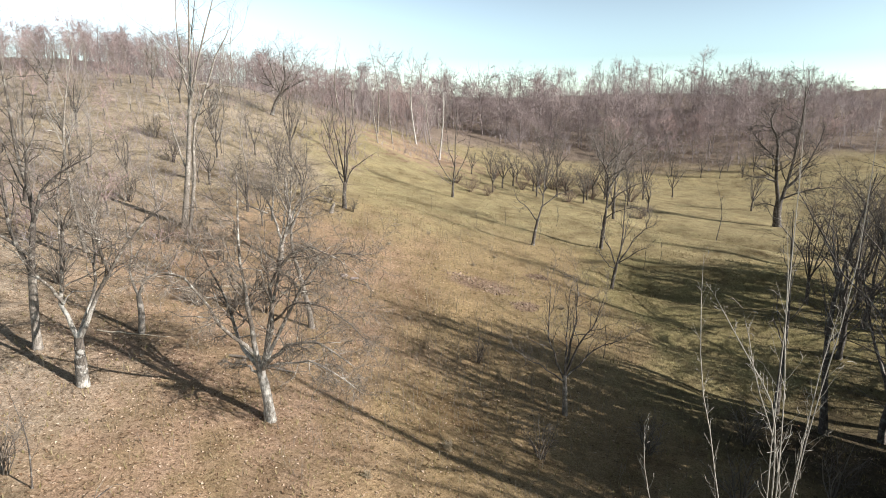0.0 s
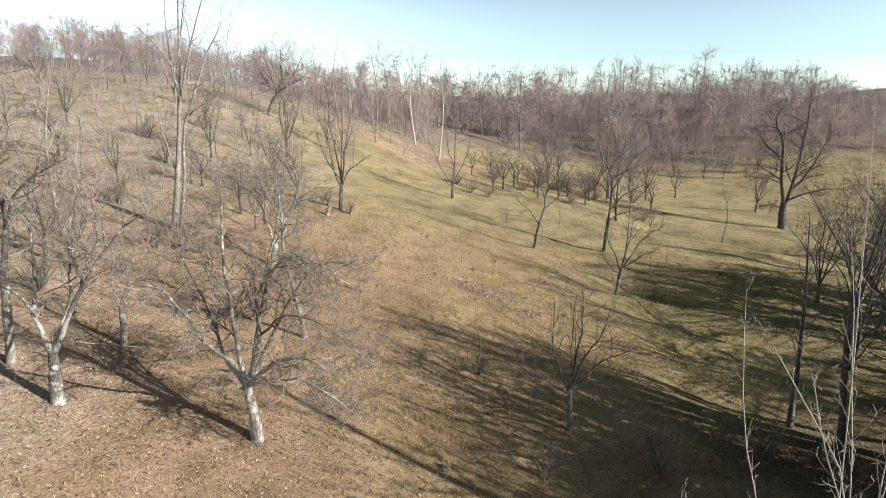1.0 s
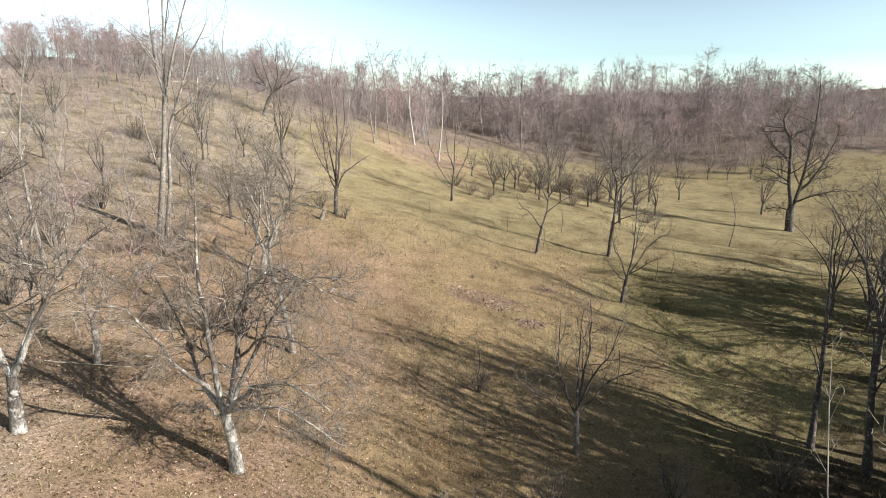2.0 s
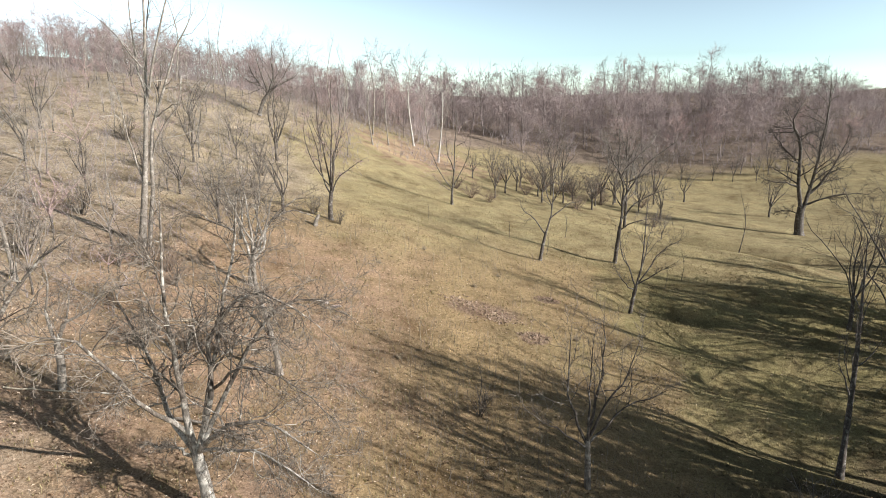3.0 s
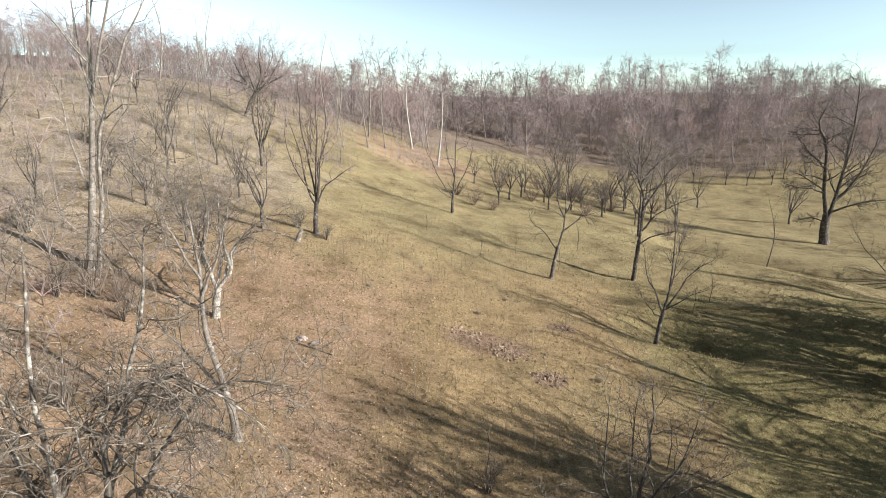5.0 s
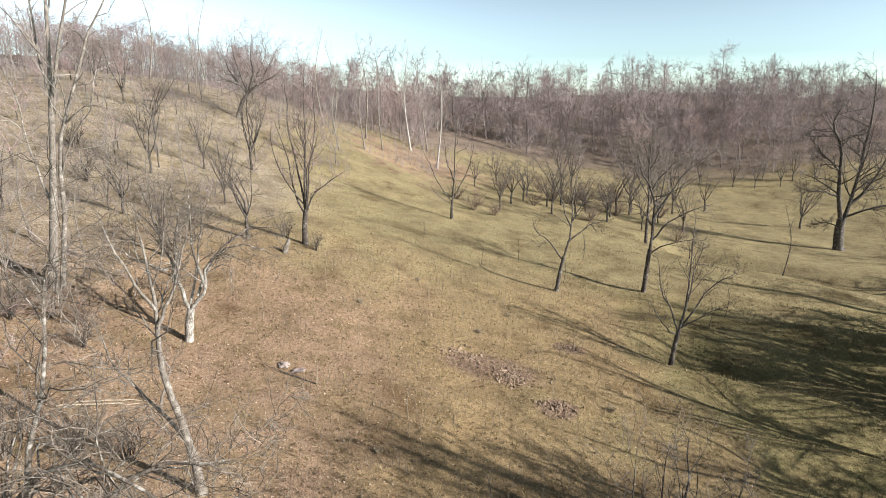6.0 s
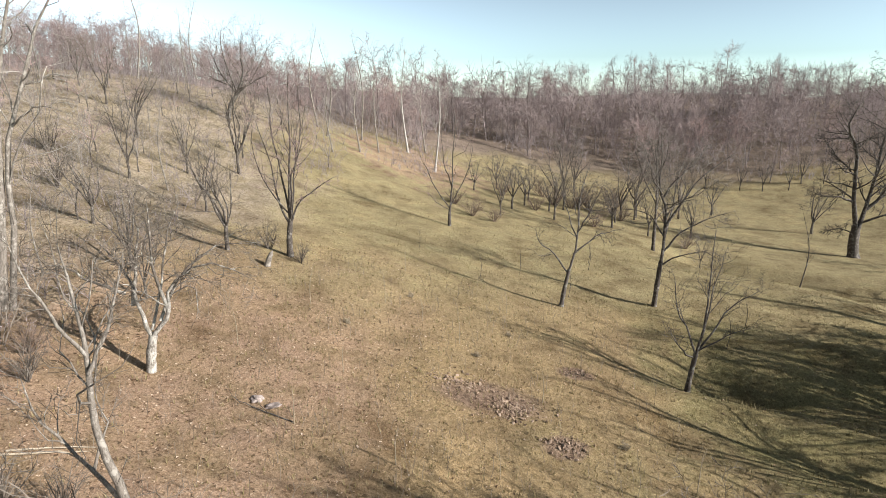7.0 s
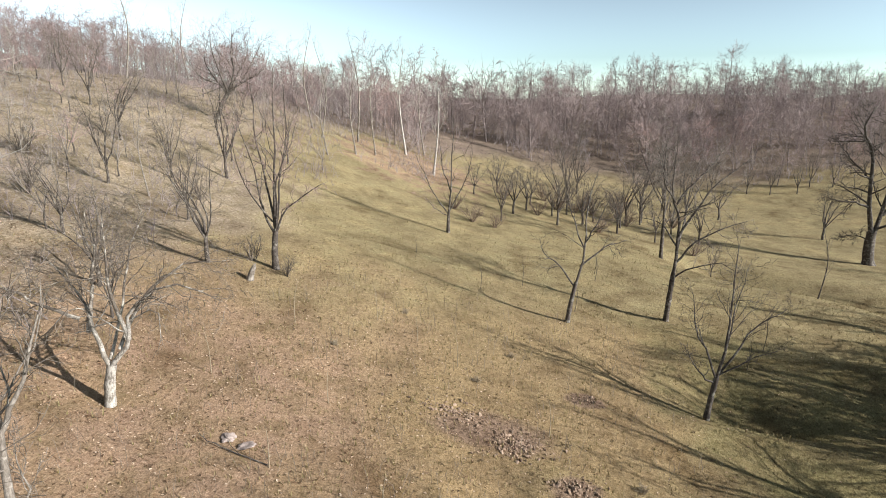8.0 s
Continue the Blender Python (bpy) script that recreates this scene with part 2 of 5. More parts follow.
def land(x, y):
    """Height of the ground at x, y (numbers or arrays)."""
    z = 1.37 + -0.65 * 20 * np.tanh(x / 200) + 0.64 * 20 * np.tanh(y / 200)
    for cx, cy, r, h in HILLS:
        z = z + h * np.exp(-((x - cx) ** 2 + (y - cy) ** 2) / (2 * r * r))
    z = z + 34 * np.exp(-((x - 760) ** 2 + (y - 900) ** 2) / (2 * 170 ** 2))
    z = z + fold(x, y, 11, 53, 25, 50, 2.4, 0.5) + fold(x, y, 22, 62, 38, 47.5, 2.0, -1.7) + fold(x, y, 12.5, 38.5, 26, 35.5, 1.1, -0.85) + fold(x, y, 12, 41, 24, 40, 1.2, 0.45) + fold(x, y, 9, 33, 24, 30, 0.8, -0.3)
    right = 1 / (1 + np.exp(-np.clip(x - 9, -60, 60) / 2.0)) * np.exp(-((y - 36) / 18) ** 2)
    z = z + right * (0.25 * np.sin(1.35 * y + 0.42 * x + 1.4 * np.sin(0.35 * x)) + 0.11 * np.sin(2.9 * y + 1.1 * x + 1.7 * np.sin(0.5 * x + 0.3 * y)))
    near = np.exp(-((x - 5) ** 2 + (y - 40) ** 2) / (2 * 45 ** 2))
    z = z + near * (0.06 * np.sin(0.9 * x + 0.5 * y) * np.sin(0.7 * y - 0.3 * x) + 0.04 * np.sin(2.1 * y + 0.8 * x + 1.3 * np.sin(0.5 * x)))
    return z


def ground_z(x, y):
    return float(land(np.float64(x), np.float64(y)))


def mesh_from(name, verts, faces, smooth=True):
    me = bpy.data.meshes.new(name)
    me.from_pydata(verts.tolist() if isinstance(verts, np.ndarray) else verts, [], faces.tolist() if isinstance(faces, np.ndarray) else faces)
    if smooth:
        me.polygons.foreach_set("use_smooth", [True] * len(me.polygons))
    me.update()
    return me


def part(name, me, material, parent=None, label="", m=None):
    ob = new(name, me)
    if material and not me.materials:
        me.materials.append(material)
    if parent:
        ob.parent = parent
    if m is not None:
        ob.matrix_basis = m
    if label:
        tagged(ob, label)
    return ob


def from_bm(name, bm, smooth=False):
    me = bpy.data.meshes.new(name)
    bm.to_mesh(me)
    bm.free()
    if smooth:
        me.polygons.foreach_set("use_smooth", [True] * len(me.polygons))
    return me


def axis(lo, hi, step, out_lo, out_hi, growth):
    mid = list(np.arange(lo, hi + step / 2, step))
    s, v = step, lo
    left = []
    while v > out_lo:
        s *= growth
        v -= s
        left.append(v)
    s, v = step, mid[-1]
    right = []
    while v < out_hi:
        s *= growth
        v += s
        right.append(v)
    return np.array(left[::-1] + mid + right)


gx, gy = axis(-24, 36, 0.45, -1600, 1800, 1.09), axis(6, 66, 0.45, -1500, 1900, 1.08)
XX, YY = np.meshgrid(gx, gy)
ZZ = land(XX, YY)
nx, ny = len(gx), len(gy)
ii = (np.arange(ny - 1)[:, None] * nx + np.arange(nx - 1)[None, :]).ravel()
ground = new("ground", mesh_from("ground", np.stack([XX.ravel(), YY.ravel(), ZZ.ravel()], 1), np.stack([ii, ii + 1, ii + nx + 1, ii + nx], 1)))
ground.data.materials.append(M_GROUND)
tagged(ground, "sloping winter pasture of dry straw-coloured grass and fallen leaves", "ground", kind="structure")


# ---- trees ----
def unit(v):
    return v / np.maximum(np.linalg.norm(v, axis=-1, keepdims=True), 1e-9)


def tubes(P, R, sides, pointed=False):
    """Tapered tubes round the lines P (n, k, 3) with radii R (n, k); pointed ones end in a tip."""
    n, k, _ = P.shape
    T = unit(np.gradient(P, axis=1))
    ref = np.where(np.abs(T[:, :1, 2:3]) < 0.8, np.array([0.0, 0.0, 1.0]), np.array([1.0, 0.0, 0.0]))
    U = unit(np.cross(T, np.broadcast_to(ref, T.shape)))
    V = np.cross(T, U)
    an = np.arange(sides) * 2 * np.pi / sides
    ring = U[:, :, None] * np.cos(an)[:, None] + V[:, :, None] * np.sin(an)[:, None]
    verts = P[:, :, None] + ring * R[:, :, None, None]
    s0, s1 = np.arange(sides)[None, None], (np.arange(sides) + 1)[None, None] % sides
    if not pointed:
        base = (np.arange(n)[:, None, None] * k + np.arange(k - 1)[None, :, None]) * sides
        return verts.reshape(-1, 3), np.stack([base + s0, base + s1, base + sides + s1, base + sides + s0], -1).reshape(-1, 4).tolist()
    each = (k - 1) * sides + 1
    verts = np.concatenate([verts[:, :-1].reshape(n, -1, 3), P[:, -1:]], 1).reshape(-1, 3)
    faces = []
    if k > 2:
        base = np.arange(n)[:, None, None] * each + np.arange(k - 2)[None, :, None] * sides
        faces = np.stack([base + s0, base + s1, base + sides + s1, base + sides + s0], -1).reshape(-1, 4).tolist()
    last = (np.arange(n) * each + (k - 2) * sides)[:, None]
    tip = np.broadcast_to((np.arange(n) * each + each - 1)[:, None], (n, sides))
    faces += np.stack([last + s0[0], last + s1[0], tip], -1).reshape(-1, 3).tolist()
    return verts, faces


def joined(pieces):
    vs, fs, off = [], [], 0
    for v, f in pieces:
        vs.append(v)
        fs += [[i + off for i in face] for face in f]
        off += len(v)
    return np.concatenate(vs), fs


def along(points, k):
    """A smooth line of k points through the given few."""
    p = np.array(points, float)
    if len(p) == 2:
        return p[0] + (p[1] - p[0]) * np.linspace(0, 1, k)[:, None]
    q = np.concatenate([[2 * p[0] - p[1]], p, [2 * p[-1] - p[-2]]])
    out = []
    for u in np.linspace(0, len(p) - 1 - 1e-6, k):
        i = int(u)
        f = u - i
        a, b, c, d = q[i:i + 4]
        out.append(0.5 * (2 * b + (c - a) * f + (2 * a - 5 * b + 4 * c - d) * f * f + (3 * b - a - 3 * c + d) * f ** 3))
    return np.array(out)


def shoots(rng, P, R, per, lo, hi, angle, ratio, k, up, wander, thick, tip=0.35):
    """Side shoots of the lines P: per of them on each, between the shares lo and hi of its length."""
    n, kp, _ = P.shape
    idx = np.repeat(np.arange(n), per)
    u = lo + (hi - lo) * ((np.tile(np.arange(per), n) + rng.random(n * per)) / per)
    f = u * (kp - 1)
    i = np.minimum(f.astype(int), kp - 2)
    f = (f - i)[:, None]
    start = P[idx, i] * (1 - f) + P[idx, i + 1] * f
    rad = R[idx, i] * (1 - f[:, 0]) + R[idx, i + 1] * f[:, 0]
    T = unit(P[idx, i + 1] - P[idx, i])
    side = unit(np.cross(T, rng.normal(size=T.shape)))
    an = np.radians(angle * (0.65 + 0.7 * rng.random(len(idx))))[:, None]
    D = unit(T * np.cos(an) + side * np.sin(an))
    plen = np.linalg.norm(np.diff(P, axis=1), axis=2).sum(1)[idx]
    length = plen * ratio * (1.15 - 0.6 * u) * (0.6 + 0.7 * rng.random(len(idx)))
    pts = [start]
    for s in range(k - 1):
        D = unit(D + wander * rng.normal(size=D.shape) + np.array([0, 0, up]))
        pts.append(pts[-1] + D * (length / (k - 1))[:, None])
    r0 = np.minimum(rad * thick, rad)
    return np.stack(pts, 1), r0[:, None] * np.linspace(1, tip, k)[None], idx


STYLES = {
    # fork share, limbs, lean from upright, upward pull, droop of the ends
    "spread": dict(fork=0.24, limbs=6, lean=50, pull=0.08, droop=-0.13, angle=46, reach=0.85),
    "fan": dict(fork=0.20, limbs=6, lean=27, pull=0.10, droop=0.05, angle=36, reach=0.85),
    "oak": dict(fork=0.24, limbs=6, lean=44, pull=0.12, droop=0.02, angle=52, reach=0.8),
    "pole": dict(fork=0.35, limbs=12, lean=42, pull=0.16, droop=0.05, angle=40, reach=0.33),
}


def make_tree(kind, seed, height, trunk_r, style="fan", limbs=None, stem=None, mats=None, counts=(9, 6, 4), twig_k=2, label="", fine=1.0, category="tree", group="", side=0.42, end=0.16, bare=0.3, waver=0.05, curl=0.24):
    """A bare tree at the origin: trunk, limbs with their branches, and twigs on each limb."""
    rng = np.random.default_rng(seed)
    st = STYLES[style]
    m_trunk, m_limb, m_twig = mats or (M_BARK, M_BARK, M_TWIG)
    tree = new(kind)
    tagged(tree, label, category, group)
    fork = height * st["fork"]
    if stem is None:
        top = height * 0.97 if style == "pole" else fork
        bend = 0.05 * top
        stem = [(0, 0, -0.25), (rng.normal() * bend, rng.normal() * bend, top * 0.5), (rng.normal() * bend, rng.normal() * bend, top)]
    k = 14 if style == "pole" else 9
    line = along(stem, k)
    taper = np.linspace(1.0, 0.12 if style == "pole" else 0.72, k)
    taper[0] *= 1.35
    taper[1] *= 1.08
    wob = 1 + 0.06 * rng.normal(size=k)
    TP, TR = line[None], (trunk_r * taper * wob)[None]
    part("trunk", mesh_from("trunk", *tubes(TP, TR, 9)), m_trunk, tree)
    L, LR = [], []
    if limbs:
        for r, *pts in limbs:
            c = along(pts, 10)
            c[2:] += waver * np.cumsum(rng.normal(size=(8, 3)), axis=0)
            L.append(c)
            LR.append(r * np.linspace(1, end, 10))
    else:
        n = st["limbs"]
        turn = rng.random() * 6.28
        for i in range(n):
            an = turn + i * (2.399 if style == "pole" else 6.283 / n) + rng.normal() * 0.3
            le = radians(st["lean"] * (0.45 + 0.8 * rng.random()))
            if i == 0 and style != "pole":
                le *= 0.25
            if style == "pole":
                u = st["fork"] + (0.95 - st["fork"]) * (i + rng.random() * 0.8) / n
                at = line[int(u * (k - 1))]
                length = height * st["reach"] * (1.15 - 0.85 * u) * (0.7 + 0.6 * rng.random())
                r0 = trunk_r * 0.34 * (1.2 - u)
            else:
                at = line[-1 - (i % 2)]
                length = (height - fork) * (0.75 + 0.3 * rng.random()) * (st["reach"] + 0.15)
                r0 = trunk_r * (0.62 - 0.04 * i)
            D = np.array([math.cos(an) * math.sin(le), math.sin(an) * math.sin(le), math.cos(le)])
            pts = [at]
            for s in range(9):
                D = unit(D + 0.15 * rng.normal(size=3) + np.array([0, 0, st["pull"] if s < 6 else st["droop"]]))
                pts.append(pts[-1] + D * length / 9)
            L.append(np.array(pts))
            LR.append(r0 * np.linspace(1, 0.16, 10))
    L, LR = np.array(L), np.array(LR) * (0.72 if limbs else 1.0)
    nb, nl, nt = counts
    near = twig_k > 1
    B, BR, bi = shoots(rng, L, LR, nb, bare, 1.0, st["angle"], side, 7 if near else 4, st["droop"] * 0.7 + 0.04, curl * (1.25 if near else 1.0), 0.45, 0.3)
    C, CR, ci = shoots(rng, B, BR, nl, 0.12, 1.0, 48, 0.46 if near else 0.5, 5 if near else 2, st["droop"] * 0.6 + 0.03, 0.36, 0.6, 0.35)
    CR = np.clip(CR, 0.0048 * fine, 0.016) if near else np.clip(CR, 0.0065 * fine, 0.03)
    D, DR, di = shoots(rng, C, CR, nt, 0.1, 1.0, 46, 0.44 if near else 0.52, twig_k + 1 if near else 2, st["droop"] * 0.5 + 0.03, 0.36, 0.7, 0.5)
    DR = np.clip(DR, 0.0028, 0.0048) * fine if near else np.clip(DR, 0.005 * fine, 0.011 * fine)
    climb, dlimb = bi[ci], bi[ci][di]
    for j in range(len(L)):
        pieces = [tubes(L[j:j + 1], LR[j:j + 1], 7 if twig_k > 1 else 4, True), tubes(B[bi == j], BR[bi == j], 4 if twig_k > 1 else 3, True)]
        limb = part("limb", mesh_from("limb", *joined(pieces)), m_limb, tree)
        pieces = [tubes(C[climb == j], CR[climb == j], 3, True), tubes(D[dlimb == j], DR[dlimb == j], 3, True)]
        tagged(part("twig_spray", mesh_from("twig_spray", *joined(pieces), smooth=False), m_twig, limb), kind="stuff")
    return tree


def plant(tree, x, y, turn=0.0, size=1.0):
    tree.matrix_basis = Matrix.Translation((x, y, ground_z(x, y))) @ Euler((0, 0, radians(turn))).to_matrix().to_4x4() @ Matrix.Diagonal((size, size, size, 1))
    return tree


def replant(tree, x, y, turn=0.0, size=1.0, lean=0.0):
    m = Matrix.Translation((x, y, ground_z(x, y))) @ Euler((radians(lean), 0, radians(turn))).to_matrix().to_4x4()
    c = copy_thing(tree, m @ Matrix.Diagonal((size / tree.scale[0],) * 3 + (1,)))
    return c


ORCHARD = "bare orchard trees"
WASHED = (M_WASHED, M_LIMB, M_TWIG)
DARK = (M_DARK, M_DARK, M_TWIG_DARK)
GREY = (M_BARK, M_BARK, M_TWIG)

# the old forked tree with arching boughs
big_fork = plant(make_tree("orchard_tree", 11, 8.4, 0.18, "spread", mats=WASHED, counts=(20, 11, 8), twig_k=2, group=ORCHARD,
    stem=[(0, 0, -0.25), (-0.05, 0, 0.8), (-0.2, 0.0, 1.75)],
    limbs=[
        (0.12, (-0.2, 0, 1.7), (-0.85, 0.2, 2.7), (-1.25, 0.3, 4.3), (-1.8, 0.6, 6.0)),
        (0.14, (-0.2, 0, 1.7), (-0.4, -0.1, 3.2), (-0.6, 0.1, 5.2), (-0.7, 0.5, 8.0)),
        (0.12, (-0.15, 0, 1.75), (0.2, 0.3, 3.2), (0.2, 0.5, 4.6), (1.3, 0.5, 5.5), (2.9, 0.3, 4.6)),
        (0.11, (-0.15, 0, 1.7), (0.5, -0.4, 2.5), (1.5, -0.6, 2.9), (2.9, -0.7, 2.0)),
    ] + [
        (0.10, (-0.2, 0, 1.6), (0.2, 0.7, 3.5), (0.6, 1.2, 6.0), (0.8, 1.4, 7.9)),
        (0.10, (-0.1, 0, 1.75), (0.7, 0.5, 3.6), (1.7, 0.9, 5.2), (3.2, 1.4, 5.2)),
        (0.07, (-0.2, 0, 1.65), (-0.6, -0.3, 1.75), (-1.2, -0.4, 1.95)),
        (0.07, (-0.1, 0, 1.75), (0.9, -0.9, 2.4), (2.0, -1.4, 2.7), (3.2, -1.6, 1.9)),
        (0.06, (0.2, 0.3, 3.2), (1.2, -0.2, 3.9), (2.4, -0.5, 3.6), (3.3, -0.6, 2.6)),
        (0.09, (-0.3, 0, 2.2), (-0.9, -0.8, 3.6), (-1.5, -1.5, 5.2), (-2.2, -1.9, 5.6)),
    ], label="old forked fruit tree with lime-washed trunk and arching bare boughs"), -5.5, 17.35)

leaning = plant(make_tree("orchard_tree", 12, 6.9, 0.19, "spread", mats=(M_MOTTLED, M_LIMB, M_TWIG), counts=(13, 8, 6), group=ORCHARD,
    stem=[(0, 0, -0.25), (0.05, 0, 0.8), (0.1, 0, 1.6)],
    limbs=[
        (0.12, (0.1, 0, 1.5), (-0.4, 0.2, 2.6), (-0.3, 0.3, 4.2), (-0.2, 0.6, 6.2)),
        (0.12, (0.1, 0, 1.5), (0.7, 0.1, 2.6), (1.4, 0.2, 4.0), (2.2, 0.4, 5.2), (3.1, 0.5, 5.9)),
        (0.09, (0.1, 0, 1.6), (0.4, 0.6, 3.0), (0.3, 1.2, 4.6), (0.8, 1.5, 6.6)),
        (0.08, (-0.3, 0.2, 2.6), (-1.1, 0.0, 3.8), (-1.8, -0.2, 5.0)),
        (0.08, (1.2, 0.2, 3.6), (1.3, -0.5, 4.8), (1.1, -0.8, 6.4)),
    ], label="old fruit tree with mottled trunk and leaning bare stems"), -11.28, 17.3)

crooked = plant(make_tree("orchard_tree", 13, 4.6, 0.13, "spread", mats=(M_PALE, M_PALE, M_TWIG), counts=(10, 7, 5), group=ORCHARD,
    stem=[(0, 0, -0.25), (0.12, 0, 0.7), (0.1, 0, 1.5)],
    limbs=[
        (0.08, (0.1, 0, 1.5), (-0.2, 0.1, 2.2), (-0.2, 0.2, 3.2), (-0.6, 0.3, 4.2)),
        (0.08, (0.1, 0, 1.5), (0.5, 0.1, 2.2), (1.2, 0.2, 2.6), (1.7, 0.3, 3.6)),
        (0.06, (0.1, 0, 1.5), (0.2, 0.6, 2.5), (0.5, 1.0, 3.9)),
    ], label="small crooked fruit tree with pale trunk among fallen leaves"), -11.35, 21.2)

tall_edge = plant(make_tree("bare_tree", 14, 11.0, 0.16, "fan", mats=(M_PALE, M_BARK, M_TWIG), counts=(12, 8, 5), group=ORCHARD,
    stem=[(0, 0, -0.25), (0.12, 0, 1.3), (0.25, 0, 2.6)],
    limbs=[
        (0.15, (0.25, 0, 2.5), (0.45, 0, 4.5), (0.3, 0.1, 7.0), (0.2, 0.2, 10.8)),
        (0.11, (0.25, 0, 2.6), (-0.3, 0.1, 4.2), (-0.5, 0.2, 6.4), (-1.0, 0.3, 9.4)),
        (0.09, (0.4, 0, 4.0), (1.1, 0.1, 5.2), (2.0, 0.2, 6.0), (2.9, 0.3, 6.6)),
        (0.08, (0.4, 0, 5.0), (0.9, -0.3, 6.6), (1.3, -0.4, 9.0)),
        (0.08, (0.3, 0, 3.2), (-0.9, -0.3, 4.4), (-1.8, -0.4, 5.6)),
    ], label="tall grey bare tree with thin rising branches"), -13.6, 18.8)

dusk_tree = plant(make_tree("orchard_tree", 15, 6.0, 0.11, "fan", mats=(M_PALE, M_BARK, M_TWIG), counts=(10, 7, 5), group=ORCHARD,
    stem=[(0, 0, -0.25), (-0.05, 0, 0.9), (-0.1, 0, 1.7)],
    limbs=[
        (0.08, (-0.1, 0, 1.6), (-0.05, 0, 3.0), (0.1, 0.1, 4.3), (0.0, 0.2, 6.0)),
        (0.07, (-0.1, 0, 1.5), (-0.6, 0.1, 2.6), (-0.9, 0.2, 3.8), (-1.0, 0.3, 5.6)),
        (0.07, (-0.1, 0, 1.7), (0.4, -0.1, 2.9), (0.9, -0.1, 4.0), (1.2, 0.1, 5.2)),
        (0.06, (-0.1, 0, 1.5), (0.7, 0.3, 2.3), (1.5, 0.4, 2.8), (2.3, 0.5, 3.1)),
        (0.05, (-0.1, 0, 1.4), (-0.8, -0.3, 2.0), (-1.6, -0.4, 2.4), (-2.1, -0.4, 2.9)),
        (0.06, (-0.1, 0, 1.7), (0.1, 0.7, 3.1), (0.4, 1.0, 5.2)),
    ], label="slim dark fruit tree with open bare crown in shade"), 4.75, 21.2)

tall_pair = plant(make_tree("tall_bare_tree", 16, 13.6, 0.165, "pole", mats=(M_PALE, M_PALE, M_TWIG_PALE), counts=(7, 5, 4), group=ORCHARD,
    stem=[(0, 0, -0.3), (0.15, 0, 4.5), (0.05, 0.1, 9.0), (-0.2, 0.2, 13.6)],
    limbs=[
        (0.16, (0.30, 0.1, -0.2), (0.42, 0.1, 2.6), (0.40, 0.1, 5.2), (0.95, 0.2, 7.6), (1.5, 0.3, 9.6), (2.3, 0.4, 11.6)),
        (0.07, (0.0, 0, 3.4), (-0.8, 0.0, 5.2), (-1.4, -0.1, 7.2), (-2.2, -0.2, 9.4)),
        (0.11, (0.1, 0, 6.4), (0.5, -0.2, 8.6), (1.0, -0.3, 11.0), (1.5, -0.3, 13.8)),
        (0.09, (0.1, 0, 7.4), (-0.6, 0.2, 9.4), (-0.9, 0.4, 13.4)),
        (0.05, (0.0, 0, 8.4), (-1.6, 0.2, 9.8), (-3.6, 0.3, 11.2)),
        (0.06, (0.0, 0, 9.2), (0.3, 0.4, 11.0), (0.5, 0.6, 14.2)),
        (0.05, (0.5, 0.1, 6.2), (1.6, -0.3, 6.9), (2.8, -0.5, 6.7)),
        (0.05, (0.9, 0.2, 7.6), (1.9, 0.3, 8.0), (3.0, 0.3, 7.7)),
    ], label="tall pale-barked tree with twin stems and bare crown"), -14.6, 33.3)
tall_pair.matrix_basis = tall_pair.matrix_basis @ Euler((0, radians(7), 0)).to_matrix().to_4x4()

pale_stem = plant(make_tree("orchard_tree", 17, 7.2, 0.14, "fan", mats=(M_PALE, M_PALE, M_TWIG), counts=(10, 7, 5), group=ORCHARD, bare=0.42,
    stem=[(0, 0, -0.25), (-0.08, 0, 0.8), (-0.22, 0, 1.5)],
    limbs=[
        (0.14, (-0.2, 0, 1.4), (-0.5, 0, 3.2), (-0.62, 0.1, 5.0), (-0.95, 0.2, 7.2)),
        (0.08, (-0.2, 0, 1.4), (-0.95, 0.2, 2.3), (-1.8, 0.3, 3.4), (-2.2, 0.4, 4.6)),
        (0.07, (-0.6, 0, 4.4), (-0.2, 0.4, 5.4), (0.1, 0.6, 6.9)),
        (0.06, (-0.6, 0, 4.8), (-1.0, -0.3, 5.8), (-1.4, -0.4, 7.0)),
        (0.05, (-0.9, 0.2, 2.2), (-0.8, 0.5, 3.0), (-0.9, 0.7, 4.0)),
    ], label="slim fruit tree with pale forked stem and bare crown"), -5.65, 24.4)

